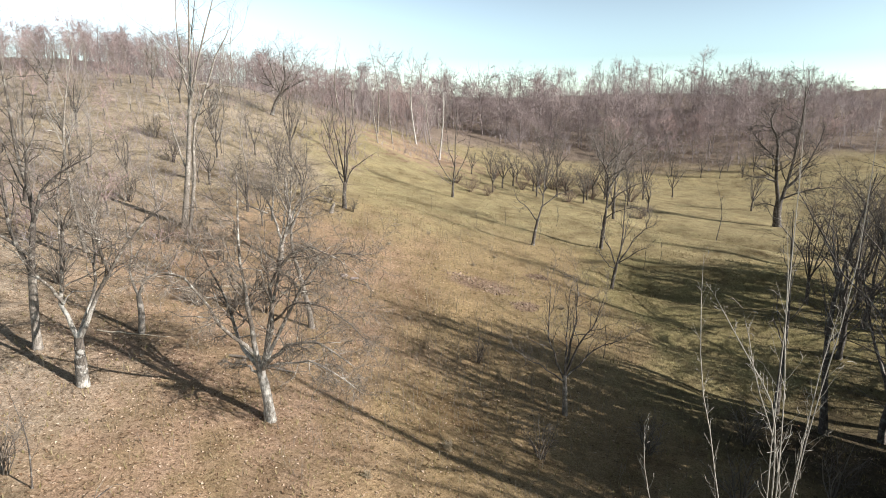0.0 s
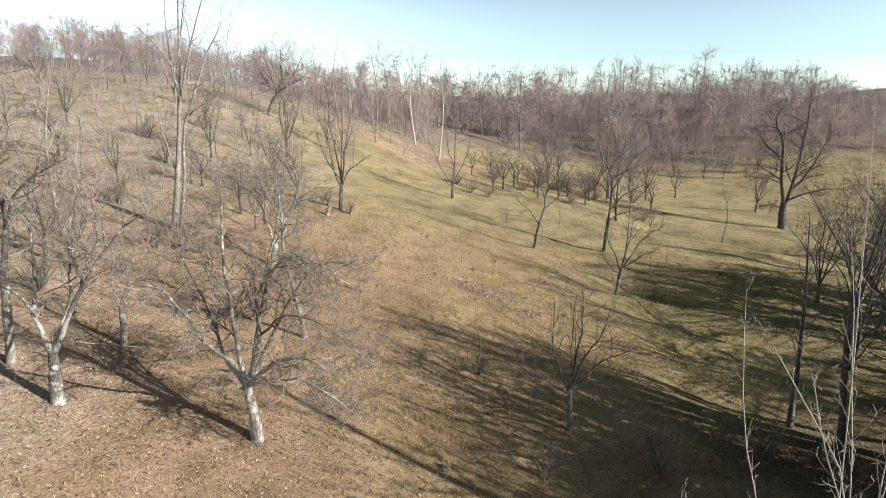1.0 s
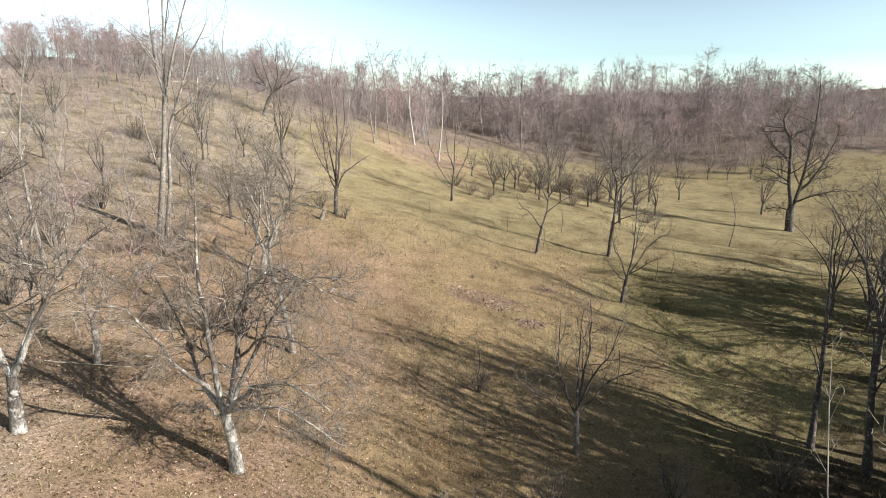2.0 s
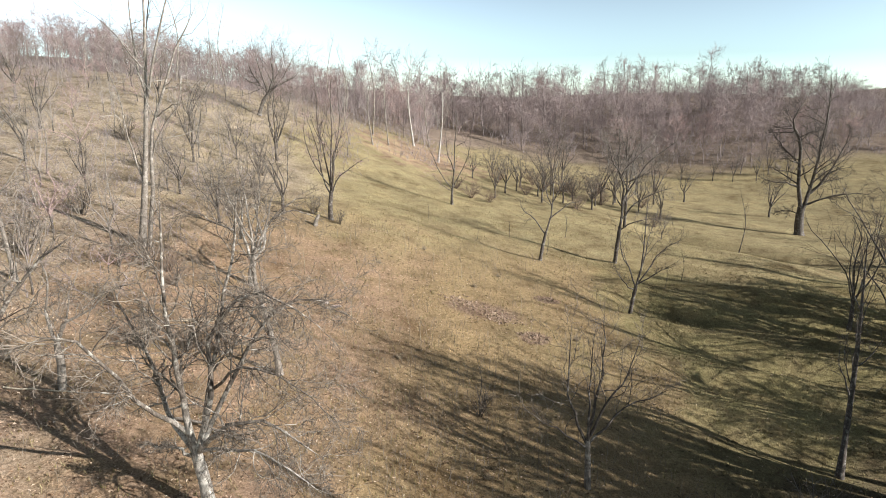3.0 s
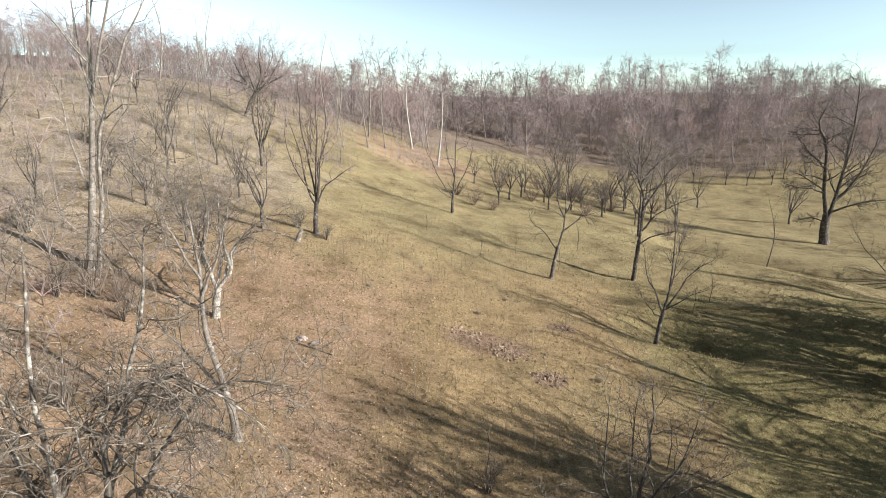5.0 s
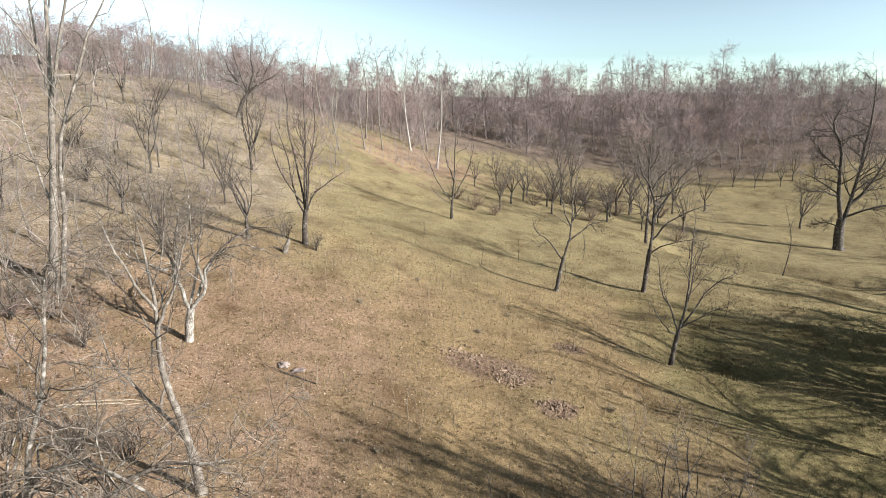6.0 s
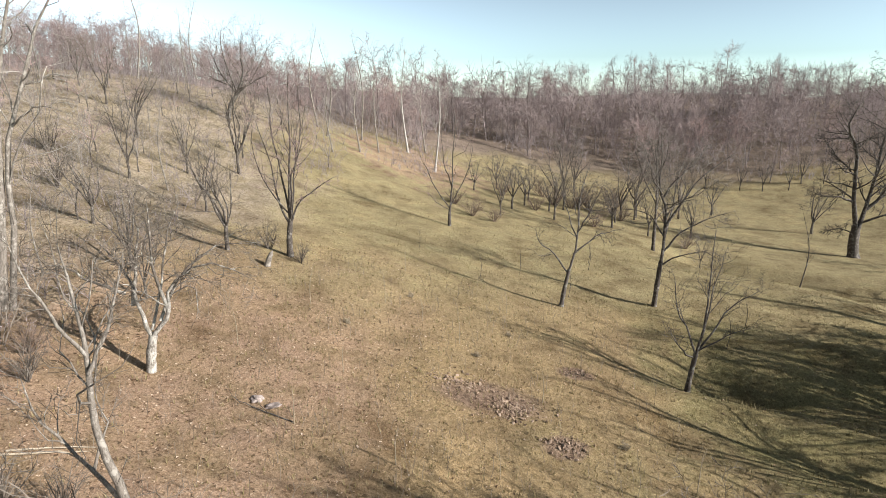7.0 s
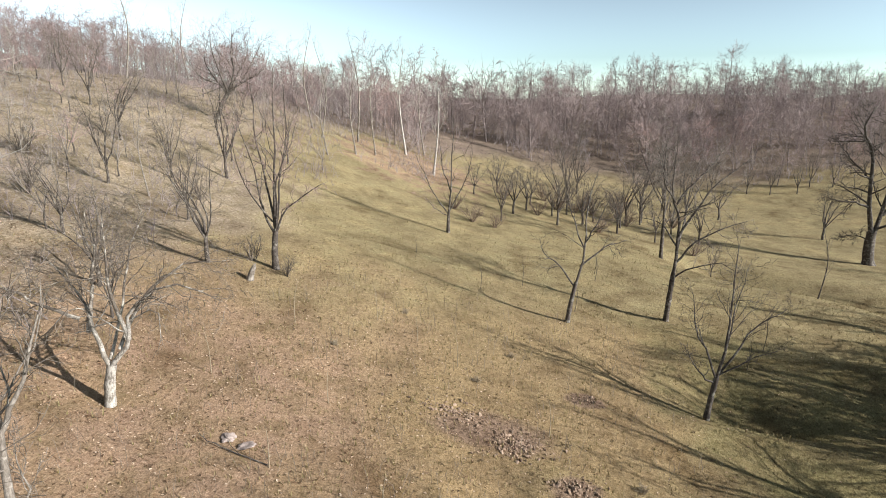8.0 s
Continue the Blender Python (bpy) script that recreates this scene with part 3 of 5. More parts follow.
forked_a = plant(make_tree("orchard_tree", 18, 6.0, 0.17, "spread", mats=WASHED, counts=(13, 8, 6), group=ORCHARD,
    stem=[(0, 0, -0.25), (0.08, 0, 0.6), (0.22, 0, 1.25)],
    limbs=[
        (0.11, (0.2, 0, 1.15), (-0.3, 0, 2.2), (-0.75, 0.2, 3.2), (-1.7, 0.3, 4.3)),
        (0.09, (-0.3, 0, 2.2), (-0.3, 0.3, 3.4), (-0.2, 0.5, 4.6), (-0.5, 0.6, 6.0)),
        (0.11, (0.2, 0, 1.2), (0.8, 0, 2.0), (1.0, 0.1, 3.0), (2.2, 0.2, 3.7), (3.7, 0.3, 3.1)),
        (0.09, (0.8, 0, 2.0), (0.7, -0.3, 3.2), (0.8, -0.5, 4.4), (1.0, -0.6, 5.8)),
        (0.08, (-0.5, 0, 2.6), (-1.3, -0.2, 3.0), (-2.2, -0.4, 3.6), (-3.0, -0.5, 3.4)),
        (0.08, (0.5, 0, 1.7), (0.9, 0.6, 2.9), (2.0, 1.0, 3.9), (3.2, 1.3, 4.0)),
        (0.07, (0.2, 0, 1.4), (0.3, 0.9, 2.8), (0.4, 1.6, 4.2), (0.6, 2.2, 5.2)),
    ], label="old fruit tree with lime-washed forked trunk and drooping crown"), -8.85, 31.6)

fan_b = plant(make_tree("fan_tree", 19, 9.0, 0.17, "fan", mats=(M_BARK, M_BARK, M_TWIG_RED), counts=(12, 7, 5), group=ORCHARD, side=0.3,
    stem=[(0, 0, -0.25), (0.0, 0, 0.8), (0.1, 0, 1.8)],
    limbs=[
        (0.09, (0.1, 0, 1.6), (-0.4, 0, 2.6), (-0.8, 0.1, 4.5), (-1.5, 0.2, 7.3)),
        (0.09, (0.1, 0, 1.7), (-0.1, 0.2, 3.9), (-0.5, 0.3, 6.4), (-0.5, 0.4, 8.7)),
        (0.11, (0.1, 0, 1.7), (0.15, 0, 4.0), (0.2, 0.1, 6.4), (0.2, 0.2, 9.3)),
        (0.08, (0.1, 0, 1.6), (0.6, -0.1, 2.6), (1.5, -0.2, 3.6), (2.8, -0.3, 4.3)),
        (0.08, (0.15, 0, 1.8), (0.4, -0.4, 3.6), (0.8, -0.7, 4.6), (1.6, -0.9, 6.2)),
        (0.08, (0.15, 0, 1.8), (0.35, 0.4, 3.9), (0.75, 0.7, 6.4), (0.6, 0.9, 8.8)),
        (0.06, (0.0, 0, 2.2), (-0.7, -0.5, 3.4), (-1.2, -0.8, 5.0), (-1.0, -1.0, 6.8)),
    ], label="bare tree with many stems rising like a fan"), -7.05, 42.6)

slim_c = plant(make_tree("bare_tree", 20, 9.4, 0.13, "fan", mats=(M_BARK, M_BARK, M_TWIG_RED), counts=(9, 6, 4), group=ORCHARD,
    stem=[(0, 0, -0.25), (0.0, 0, 0.8), (0.05, 0, 1.5)],
    limbs=[
        (0.10, (0.05, 0, 1.4), (0.2, 0, 4.0), (0.3, 0.1, 6.5), (0.2, 0.2, 9.4)),
        (0.07, (0.05, 0, 1.3), (-0.8, 0.1, 2.6), (-1.5, 0.2, 4.2), (-2.2, 0.3, 5.6)),
        (0.07, (0.05, 0, 1.5), (0.9, -0.1, 3.2), (1.5, -0.2, 5.0), (1.7, -0.2, 7.0)),
        (0.06, (0.15, 0, 3.0), (-0.4, 0.3, 5.0), (-0.6, 0.5, 7.4)),
        (0.05, (0.05, 0, 1.2), (-1.0, -0.3, 1.9), (-2.0, -0.5, 3.0)),
    ], label="slim bare tree with reddish twigs on the meadow"), 0.95, 58.5)

lean_d = plant(make_tree("orchard_tree", 21, 7.6, 0.13, "spread", mats=DARK, counts=(9, 5, 4), group=ORCHARD,
    stem=[(0, 0, -0.25), (0.15, 0, 0.9), (0.35, 0, 2.0)],
    limbs=[
        (0.09, (0.35, 0, 1.9), (0.7, 0, 3.6), (0.8, 0.1, 5.4), (1.2, 0.2, 7.6)),
        (0.07, (0.3, 0, 1.8), (-0.5, 0.1, 2.8), (-1.2, 0.2, 3.4), (-1.6, 0.2, 4.4)),
        (0.07, (0.5, 0, 2.8), (1.4, 0, 3.6), (2.2, 0.1, 4.0), (2.9, 0.2, 4.1)),
        (0.06, (0.7, 0, 3.6), (0.2, 0.5, 5.0), (0.0, 0.7, 6.8)),
        (0.06, (0.7, 0, 4.0), (1.4, -0.4, 5.2), (2.0, -0.5, 6.6)),
    ], label="dark leaning fruit tree on the sunlit meadow"), 6.7, 43.9)

wide_e = plant(make_tree("orchard_tree", 22, 10.0, 0.16, "oak", mats=(M_BARK, M_BARK, M_TWIG_LIT), counts=(12, 7, 6), group=ORCHARD,
    stem=[(0, 0, -0.25), (0.1, 0, 1.3), (0.2, 0, 2.7)],
    limbs=[
        (0.13, (0.2, 0, 2.6), (0.3, 0, 4.2), (0.2, 0.1, 5.6), (-0.1, 0.2, 6.6), (0.0, 0.3, 8.4), (-0.3, 0.3, 9.8)),
        (0.10, (0.25, 0, 4.5), (1.0, 0.1, 6.0), (2.0, 0.2, 7.2), (3.9, 0.3, 8.6)),
        (0.09, (0.25, 0, 3.2), (1.2, -0.2, 4.3), (2.4, -0.4, 5.0), (3.9, -0.5, 5.4)),
        (0.08, (0.1, 0.1, 6.3), (0.9, 0.4, 7.6), (2.0, 0.7, 8.6), (2.7, 0.9, 9.4)),
        (0.07, (0.25, 0, 4.1), (-0.4, 0.2, 4.9), (-1.4, 0.4, 5.5), (-2.5, 0.5, 5.7)),
        (0.07, (0.0, 0.1, 6.4), (-0.8, -0.3, 7.6), (-1.4, -0.5, 9.1)),
        (0.08, (0.25, 0, 3.8), (0.9, 0.9, 5.6), (1.3, 1.6, 7.6), (1.9, 2.0, 9.0)),
        (0.07, (0.2, 0, 2.4), (1.0, -0.5, 3.2), (2.2, -0.8, 3.5), (3.1, -0.9, 3.0)),
    ], label="bare tree with wide rounded crown of fine twigs"), 12.5, 46.4)

clear_f = plant(make_tree("orchard_tree", 23, 7.2, 0.13, "fan", mats=DARK, counts=(9, 6, 4), group=ORCHARD,
    stem=[(0, 0, -0.25), (0.12, 0, 0.9), (0.25, 0, 1.8)],
    limbs=[
        (0.09, (0.25, 0, 1.7), (0.5, 0, 3.4), (0.6, 0.1, 5.2), (0.8, 0.2, 7.2)),
        (0.07, (0.25, 0, 1.7), (-0.3, 0.1, 3.0), (-0.8, 0.2, 4.2), (-1.1, 0.3, 5.6)),
        (0.07, (0.25, 0, 1.8), (1.0, 0, 3.0), (1.9, 0.1, 4.2), (2.6, 0.2, 4.8)),
        (0.06, (0.25, 0, 1.5), (-0.6, -0.2, 2.2), (-1.2, -0.3, 3.4)),
        (0.06, (0.4, 0, 2.6), (1.0, 0.5, 4.2), (1.5, 0.8, 6.2)),
        (0.06, (0.3, 0, 1.9), (1.1, -0.4, 2.6), (1.9, -0.6, 3.2)),
    ], label="dark fruit tree with open bare crown and long shadow"), 10.85, 37.2)

oak_g = plant(make_tree("oak_tree", 24, 17.0, 0.52, "oak", mats=(M_BARK, M_BARK, M_TWIG_DARK), counts=(20, 8, 6), twig_k=1, fine=1.9, group=ORCHARD, bare=0.2, side=0.3,
    stem=[(0, 0, -0.4), (0.0, 0, 1.4), (0.25, 0, 3.0)],
    limbs=[
        (0.36, (0.2, 0, 2.6), (0.0, 0, 5.8), (0.25, 0.2, 10.0), (-0.5, 0.3, 12.0), (1.2, 0.5, 14.4)),
        (0.34, (0.4, 0, 2.8), (1.3, 0.2, 4.9), (2.3, 0.4, 8.8), (3.2, 0.6, 12.8), (3.7, 0.8, 17.0)),
        (0.26, (1.2, 0.1, 4.4), (2.6, 0, 5.6), (4.5, 0.2, 8.2), (6.0, 0.4, 11.3)),
        (0.16, (0.0, 0, 5.2), (-1.4, -0.3, 6.0), (-2.8, -0.5, 6.4), (-4.4, -0.6, 7.2)),
    ] + [
        (0.14, (0.1, 0, 7.6), (-1.4, 0.6, 9.4), (-2.6, 1.0, 11.4)),
        (0.16, (0.6, 0, 3.2), (2.4, -0.8, 3.9), (4.6, -1.2, 4.1), (7.0, -1.4, 3.7)),
        (0.14, (1.6, 0.2, 6.2), (1.4, -1.6, 9.0), (1.8, -2.4, 12.6)),
        (0.10, (0.1, 0, 2.2), (-1.0, 0.2, 2.9), (-2.2, 0.3, 2.6)),
    ], label="large old oak with thick trunk and bare spreading limbs"), 38.5, 68.0)
oak_g.matrix_basis = oak_g.matrix_basis @ Euler((0, radians(-8), 0)).to_matrix().to_4x4()

ridge_oak = plant(make_tree("oak_tree", 25, 8.4, 0.24, "oak", mats=(M_DARK, M_DARK, M_TWIG_WOOD), counts=(14, 9, 6), twig_k=1, fine=1.5, group=ORCHARD, bare=0.15, side=0.6,
    stem=[(0, 0, -0.3), (0.5, 0, 1.2), (1.2, 0, 2.3)],
    limbs=[
        (0.16, (1.2, 0, 2.2), (1.7, 0, 4.0), (1.5, 0.2, 5.8), (1.9, 0.3, 8.2)),
        (0.14, (1.2, 0, 2.2), (2.6, 0.3, 3.6), (3.4, 0.5, 5.0), (4.0, 0.7, 6.4)),
        (0.14, (1.2, 0, 2.2), (0.1, 0.2, 3.6), (-0.6, 0.4, 5.2), (-0.5, 0.6, 7.0)),
        (0.11, (1.2, 0, 2.2), (0.9, -0.9, 4.2), (0.6, -1.6, 6.2), (0.8, -2.0, 7.8)),
        (0.11, (1.2, 0, 2.2), (2.0, 1.0, 4.2), (2.8, 1.8, 6.0), (2.6, 2.2, 7.6)),
        (0.09, (1.3, 0, 2.6), (2.8, -0.8, 3.2), (4.4, -1.2, 4.0), (5.0, -1.2, 5.0)),
        (0.09, (0.6, 0, 3.0), (-0.8, -0.5, 3.6), (-1.8, -0.6, 4.6), (-2.0, -0.6, 5.6)),
    ], label="bare round-crowned tree leaning on the ridge"), -19.9, 71.5)

# kinds to be repeated over the slopes
small_fruit = plant(make_tree("orchard_tree", 31, 5.0, 0.11, "spread", mats=GREY, counts=(7, 5, 5), twig_k=1, fine=1.4, group=ORCHARD, label="small bare fruit tree on the grassy slope"), -9.9, 42.0)
small_fan = plant(make_tree("orchard_tree", 32, 5.5, 0.09, "fan", mats=GREY, counts=(7, 5, 5), twig_k=1, fine=1.4, group=ORCHARD, label="small bare tree with rising stems on the slope"), -19.1, 51.2)
dark_fan = plant(make_tree("dark_bare_tree", 33, 10.5, 0.16, "fan", mats=DARK, counts=(8, 6, 3), twig_k=1, fine=1.15, group="dark trees in the hollow", label="dark bare tree standing in the shaded hollow"), 20.5, 29.0)
dark_spread = plant(make_tree("dark_bare_tree", 34, 9.0, 0.17, "spread", mats=DARK, counts=(8, 6, 4), twig_k=1, fine=1.2, group="dark trees in the hollow", label="dark spreading bare tree in the shaded hollow"), 24.5, 33.0)
slim_pole = plant(make_tree("slim_tree", 35, 10.0, 0.09, "pole", mats=(M_PALE, M_TWIG_PALE, M_TWIG_PALE), counts=(4, 4, 3), twig_k=1, fine=1.5, group="slim pale trees", label="slim pale bare tree with short branches"), -8.2, 77.0)
birch = plant(make_tree("birch_tree", 36, 12.6, 0.13, "pole", mats=(M_BIRCH, M_TWIG_PALE, M_TWIG_PALE), counts=(6, 5, 4), twig_k=1, fine=1.8, group="white-stemmed trees", label="white-stemmed bare tree on the reddish bank"), -3.8, 86.4)
replant(birch, -0.5, 79.5, 130, 0.98)
sapling = plant(make_tree("sapling", 37, 3.6, 0.035, "pole", mats=(M_BARK, M_BARK, M_TWIG), counts=(2, 2, 3), twig_k=1, group="saplings", category="sapling", label="thin bare sapling in the grass"), 24.4, 52.5, 0, 1.45)

for x, y, r, s in ((-16.5, 42.5, 40, 0.75), (-22.5, 59.6, 200, 1.05), (12.4, 77.5, 10, 1.1), (19.0, 76.0, 140, 1.2), (24.5, 71.0, 300, 1.0), (7.0, 70.5, 60, 1.0), (27, 88, 10, 1.2), (17, 90, 80, 1.2), (33, 86, 210, 1.1), (40.5, 78.0, 70, 1.15), (-12.5, 38.0, 300, 0.8), (10.8, 69.0, 120, 0.95), (13.6, 71.5, 220, 1.0), (8.6, 73.5, 20, 0.9), (16.5, 70.0, 310, 0.95), (-27, 44, 20, 0.9), (-31, 52, 130, 1.0), (-25, 33, 250, 0.9), (-38, 60, 60, 1.1), (-17.5, 27.0, 80, 0.9)):
    replant(small_fruit, x, y, r, s)
for x, y, r, s in ((44.4, 96.5, 20, 0.85), (41.8, 97.5, 140, 0.8), (47.7, 96.0, 250, 0.85), (50.5, 98.0, 80, 0.9), (53.0, 97.0, 180, 0.8), (37.5, 99.0, 300, 0.9), (33.0, 98.0, 60, 0.8), (-11.0, 36.0, 90, 0.6), (-13.0, 47.5, 10, 0.8), (-17.0, 55.0, 230, 0.8), (-28, 66, 50, 1.0), (-33, 71, 140, 0.9), (-21, 40, 310, 0.7), (5.5, 66.5, 10, 0.9), (19.5, 68.5, 190, 0.9), (23.0, 74.0, 90, 0.9), (20, 58, 30, 0.5), (-36, 42, 200, 0.9), (-12.3, 66.0, 0, 0.9), (-15.5, 62.0, 50, 0.8)):
    replant(small_fan, x, y, r, s)
# most of these dark copies stand out of view, added for their shade
for x, y, r, s in ((22.0, 24.5, 60, 1.05), (30.5, 36.5, 310, 0.95), (23.8, 37.5, 100, 0.8), (33.0, 45.0, 20, 0.8), (17.5, 21.5, 250, 0.9), (36, 28, 30, 1.1), (42, 40, 130, 1.1), (27, 14, 10, 1.3), (22, 8, 200, 1.25), (18, 11, 80, 1.2), (16.5, 4, 10, 1.1), (16.8, 18.0, 95, 1.1), (19.5, 17.0, 160, 1.25), (18.6, 19.8, 220, 1.35), (27.0, 34.6, 20, 0.95), (24.6, 35.4, 80, 0.78), (26.8, 36.9, 140, 0.75), (29.0, 37.2, 10, 0.8), (28, 31, 170, 1.0), (25.8, 30.2, 20, 0.8), (13.5, 12.8, 40, 0.85)):
    replant(dark_fan, x, y, r, s)
for x, y, r, s in ((28.5, 21.0, 20, 1.1), (19.0, 15.0, 140, 0.95), (35.0, 34.0, 260, 1.0), (31, 8, 60, 1.2), (40.5, 52.0, 160, 0.85), (48, 60, 50, 1.1), (17, 8, 300, 1.1), (29, 12, 250, 1.4)):
    replant(dark_spread, x, y, r, s)
# tall straight trees, nearly all out of view, placed for their streaks of shadow
dark_pole = plant(make_tree("tall_bare_tree", 38, 15.0, 0.2, "pole", mats=DARK, counts=(5, 4, 4), twig_k=1, fine=2.0, group="dark trees in the hollow", label="tall straight dark bare tree below the pasture"), 27.1, 29.7)
for x, y, r, s in ((17.6, 14.8, 20, 0.9), (16.2, 12.0, 260, 1.2), (27.5, 31.5, 200, 0.8), (30.5, 30.5, 300, 0.9), (29.5, 33.0, 80, 0.8), (32.5, 33.5, 10, 0.85), (28.5, 35.8, 150, 0.7), (34.5, 36.0, 230, 0.85), (31.0, 37.8, 300, 0.75), (26.4, 33.2, 30, 0.65), (17.0, 10.5, 20, 0.85), (18.2, 13.4, 110, 0.9), (16.4, 14.2, 190, 0.8), (19.6, 16.0, 260, 0.95), (14.2, 23.3, 60, 0.6), (15.2, 21.6, 200, 0.72), (24.3, 27.3, 40, 0.9), (27.6, 32.4, 100, 0.85), (30.5, 34.5, 200, 0.9), (22.0, 21.0, 300, 0.85), (34.0, 42.5, 20, 0.8), (20.5, 18.6, 70, 0.9), (33.5, 36.2, 170, 1.0), (20.0, 20.0, 130, 1.0), (18.9, 18.9, 10, 0.95)):
    replant(dark_pole, x, y, r, s)
for x, y, r, s in ((-10.3, 73.0, 30, 0.85), (-6.6, 80.0, 90, 0.95), (-12.0, 79.0, 200, 1.0), (-9.0, 84.0, 150, 1.2), (-1.8, 90.0, 70, 1.15), (-30.0, 91.0, 20, 1.1), (-32.5, 94.0, 110, 0.9), (-33.0, 82.0, 210, 1.15), (-16.8, 27.5, 0, 1.0), (-13.5, 82.0, 45, 1.1), (58.5, 99.0, 10, 0.6)):
    replant(slim_pole, x, y, r, s)
for x, y, r, s in ((9.8, 51.0, 40, 0.55), (28.3, 56.6, 80, 0.4), (5.1, 48.6, 90, 0.5), (10.1, 52.4, 20, 0.5), (14.0, 40.5, 0, 0.5), (7.6, 26.5, 60, 0.6), (-1.0, 50.0, 10, 0.4), (2.6, 46.5, 60, 0.4), (7.4, 45.4, 10, 0.55), (16.0, 43.0, 10, 0.6), (-9.9, 12.7, 10, 0.75), (1.5, 25.0, 20, 0.6)):
    replant(sapling, x, y, r, s)

replant(wide_e, 18.1, 63.0, 75, 1.02)
replant(small_fan, 27.5, 82.0, 60, 1.4)
replant(small_fan, -14.5, 58.0, 120, 1.3)
replant(small_fan, 14.5, 84.0, 220, 1.5)
for x, y, r, sz in ((11.0, 73.0, 10, 0.8), (12.8, 75.0, 100, 0.9), (15.2, 74.0, 200, 0.75), (17.6, 73.0, 300, 0.85), (9.4, 76.5, 40, 0.9), (20.8, 77.0, 150, 0.9), (6.2, 79.0, 250, 0.9), (3.6, 75.5, 80, 0.7)):
    replant(small_fruit, x, y, r, sz)
replant(small_fruit, 21.5, 79.0, 200, 1.6)
hill_kinds = [
    make_tree("bare_tree", 41, 5.5, 0.06, "fan", mats=(M_BARK, M_TWIG_LIT, M_TWIG_LIT), counts=(5, 4, 4), twig_k=1, fine=1.7, group="scrub trees on the hillside", label="thin grey scrub tree on the rough hillside"),
    make_tree("bare_tree", 42, 6.5, 0.06, "pole", mats=(M_PALE, M_TWIG_LIT, M_TWIG_LIT), counts=(3, 3, 4), twig_k=1, fine=1.9, group="scrub trees on the hillside", label="thin pale scrub tree on the rough hillside"),
    make_tree("bare_tree", 43, 4.2, 0.07, "spread", mats=(M_BARK, M_TWIG_RED, M_TWIG_RED), counts=(5, 4, 4), twig_k=1, fine=1.8, group="scrub trees on the hillside", label="low twiggy scrub tree on the rough hillside"),
]
rnd_hill = random.Random(9)
hill = []
while len(hill) < 145:
    x, y = rnd_hill.uniform(-62, -9), rnd_hill.uniform(24, 96)
    inside = x < -14 - 0.06 * (y - 30) or (y > 66 and x < -9 - 0.25 * (y - 66))
    if inside and abs(x) < 0.78 * y + 4 and all((x - a) ** 2 + (y - b) ** 2 > 2.3 ** 2 for a, b in hill):
        hill.append((x, y))
for i, (x, y) in enumerate(hill):
    size, turn = rnd_hill.uniform(0.38, 0.95), rnd_hill.uniform(0, 360)
    if i < 3:
        plant(hill_kinds[i], x, y, turn, size)
    else:
        replant(hill_kinds[i % 3], x, y, turn, size)

# the young ash close to the start of the walk: pale upright rods
ash = plant(make_tree("young_ash_tree", 40, 12.0, 0.06, "fan", mats=(M_PALE, M_ASH, M_ASH), counts=(22, 1, 1), fine=0.7, side=0.075, end=0.5, waver=0.01, curl=0.06,
    stem=[(0, 0, -0.3), (0.05, 0, 2.5), (0.0, 0.0, 5.5)],
    limbs=[
        (0.0115, (0.0, 0, 5.5), (0.08, 0.25, 7.2), (0.26, 0.62, 8.4), (0.52, 1.15, 9.9), (0.79, 1.8, 11.8)),
        (0.0115, (0.0, 0, 5.5), (0.4, 0.35, 7.2), (0.74, 0.72, 8.4), (1.2, 1.12, 9.8), (1.67, 1.83, 11.9)),
        (0.0115, (0.0, 0, 5.4), (0.0, 0.7, 6.6), (-0.02, 1.3, 7.6), (-0.1, 1.66, 8.6), (-0.06, 2.0, 10.0)),
        (0.0115, (0.0, 0, 5.6), (0.1, 0.2, 7.0), (0.23, 0.47, 8.0), (0.4, 0.94, 9.1), (0.54, 1.47, 10.4)),
    ] + [
        (0.0115, (0.05, 0.1, 7.0), (0.14, 0.4, 8.4), (-0.02, 0.72, 9.0), (-0.43, 1.0, 9.7)),
        (0.0115, (0.0, 0, 5.0), (-0.6, 0.3, 6.4), (-1.03, 0.56, 7.5), (-1.06, 0.74, 8.3)),
        (0.0115, (0.0, 0, 5.8), (0.14, 0.2, 7.8), (-0.15, 0.37, 8.8), (-0.39, 0.47, 9.7)),
        (0.0115, (0.0, 0, 5.8), (0.4, 0.4, 7.6), (0.76, 0.8, 8.5), (1.21, 1.22, 9.4)),
    ], label="young pale ash with upright bare rods"), 3.3, 5.2)


# ---- the woods ----
def wood_arrays(seed, height, trunk_r, limbs=15, low=0.12, dense=5, thick=(0.026, 0.044), bushy=5, bk=3):
    """A far tree as loose arrays: stem and limbs, and twigs."""
    rng = np.random.default_rng(seed)
    line = along([(0, 0, -0.3), (rng.normal() * 0.4, rng.normal() * 0.4, height * 0.5), (rng.normal() * 0.7, rng.normal() * 0.7, height * 0.86)], 6)
    TP, TR = line[None], (trunk_r * np.linspace(1, 0.2, 6))[None]
    L, LR, _ = shoots(rng, TP, TR, limbs, low, 0.97, 46, 0.42, 5, 0.07, 0.2, 0.45, 0.3)
    B, BR, _ = shoots(rng, L, LR, bushy, 0.1, 1.0, 46, 0.65, bk, 0.03, 0.22, 0.6, 0.5)
    C, CR, _ = shoots(rng, B, BR, dense, 0.1, 1.0, 45, 0.95, 2, 0.04, 0.2, 0.7, 0.6)
    return (joined([tubes(TP, TR, 5), tubes(L, LR, 3, True)]),
            joined([tubes(B, np.maximum(BR, 0.02), 3, True), tubes(C, np.clip(CR, *thick), 3, True)]))


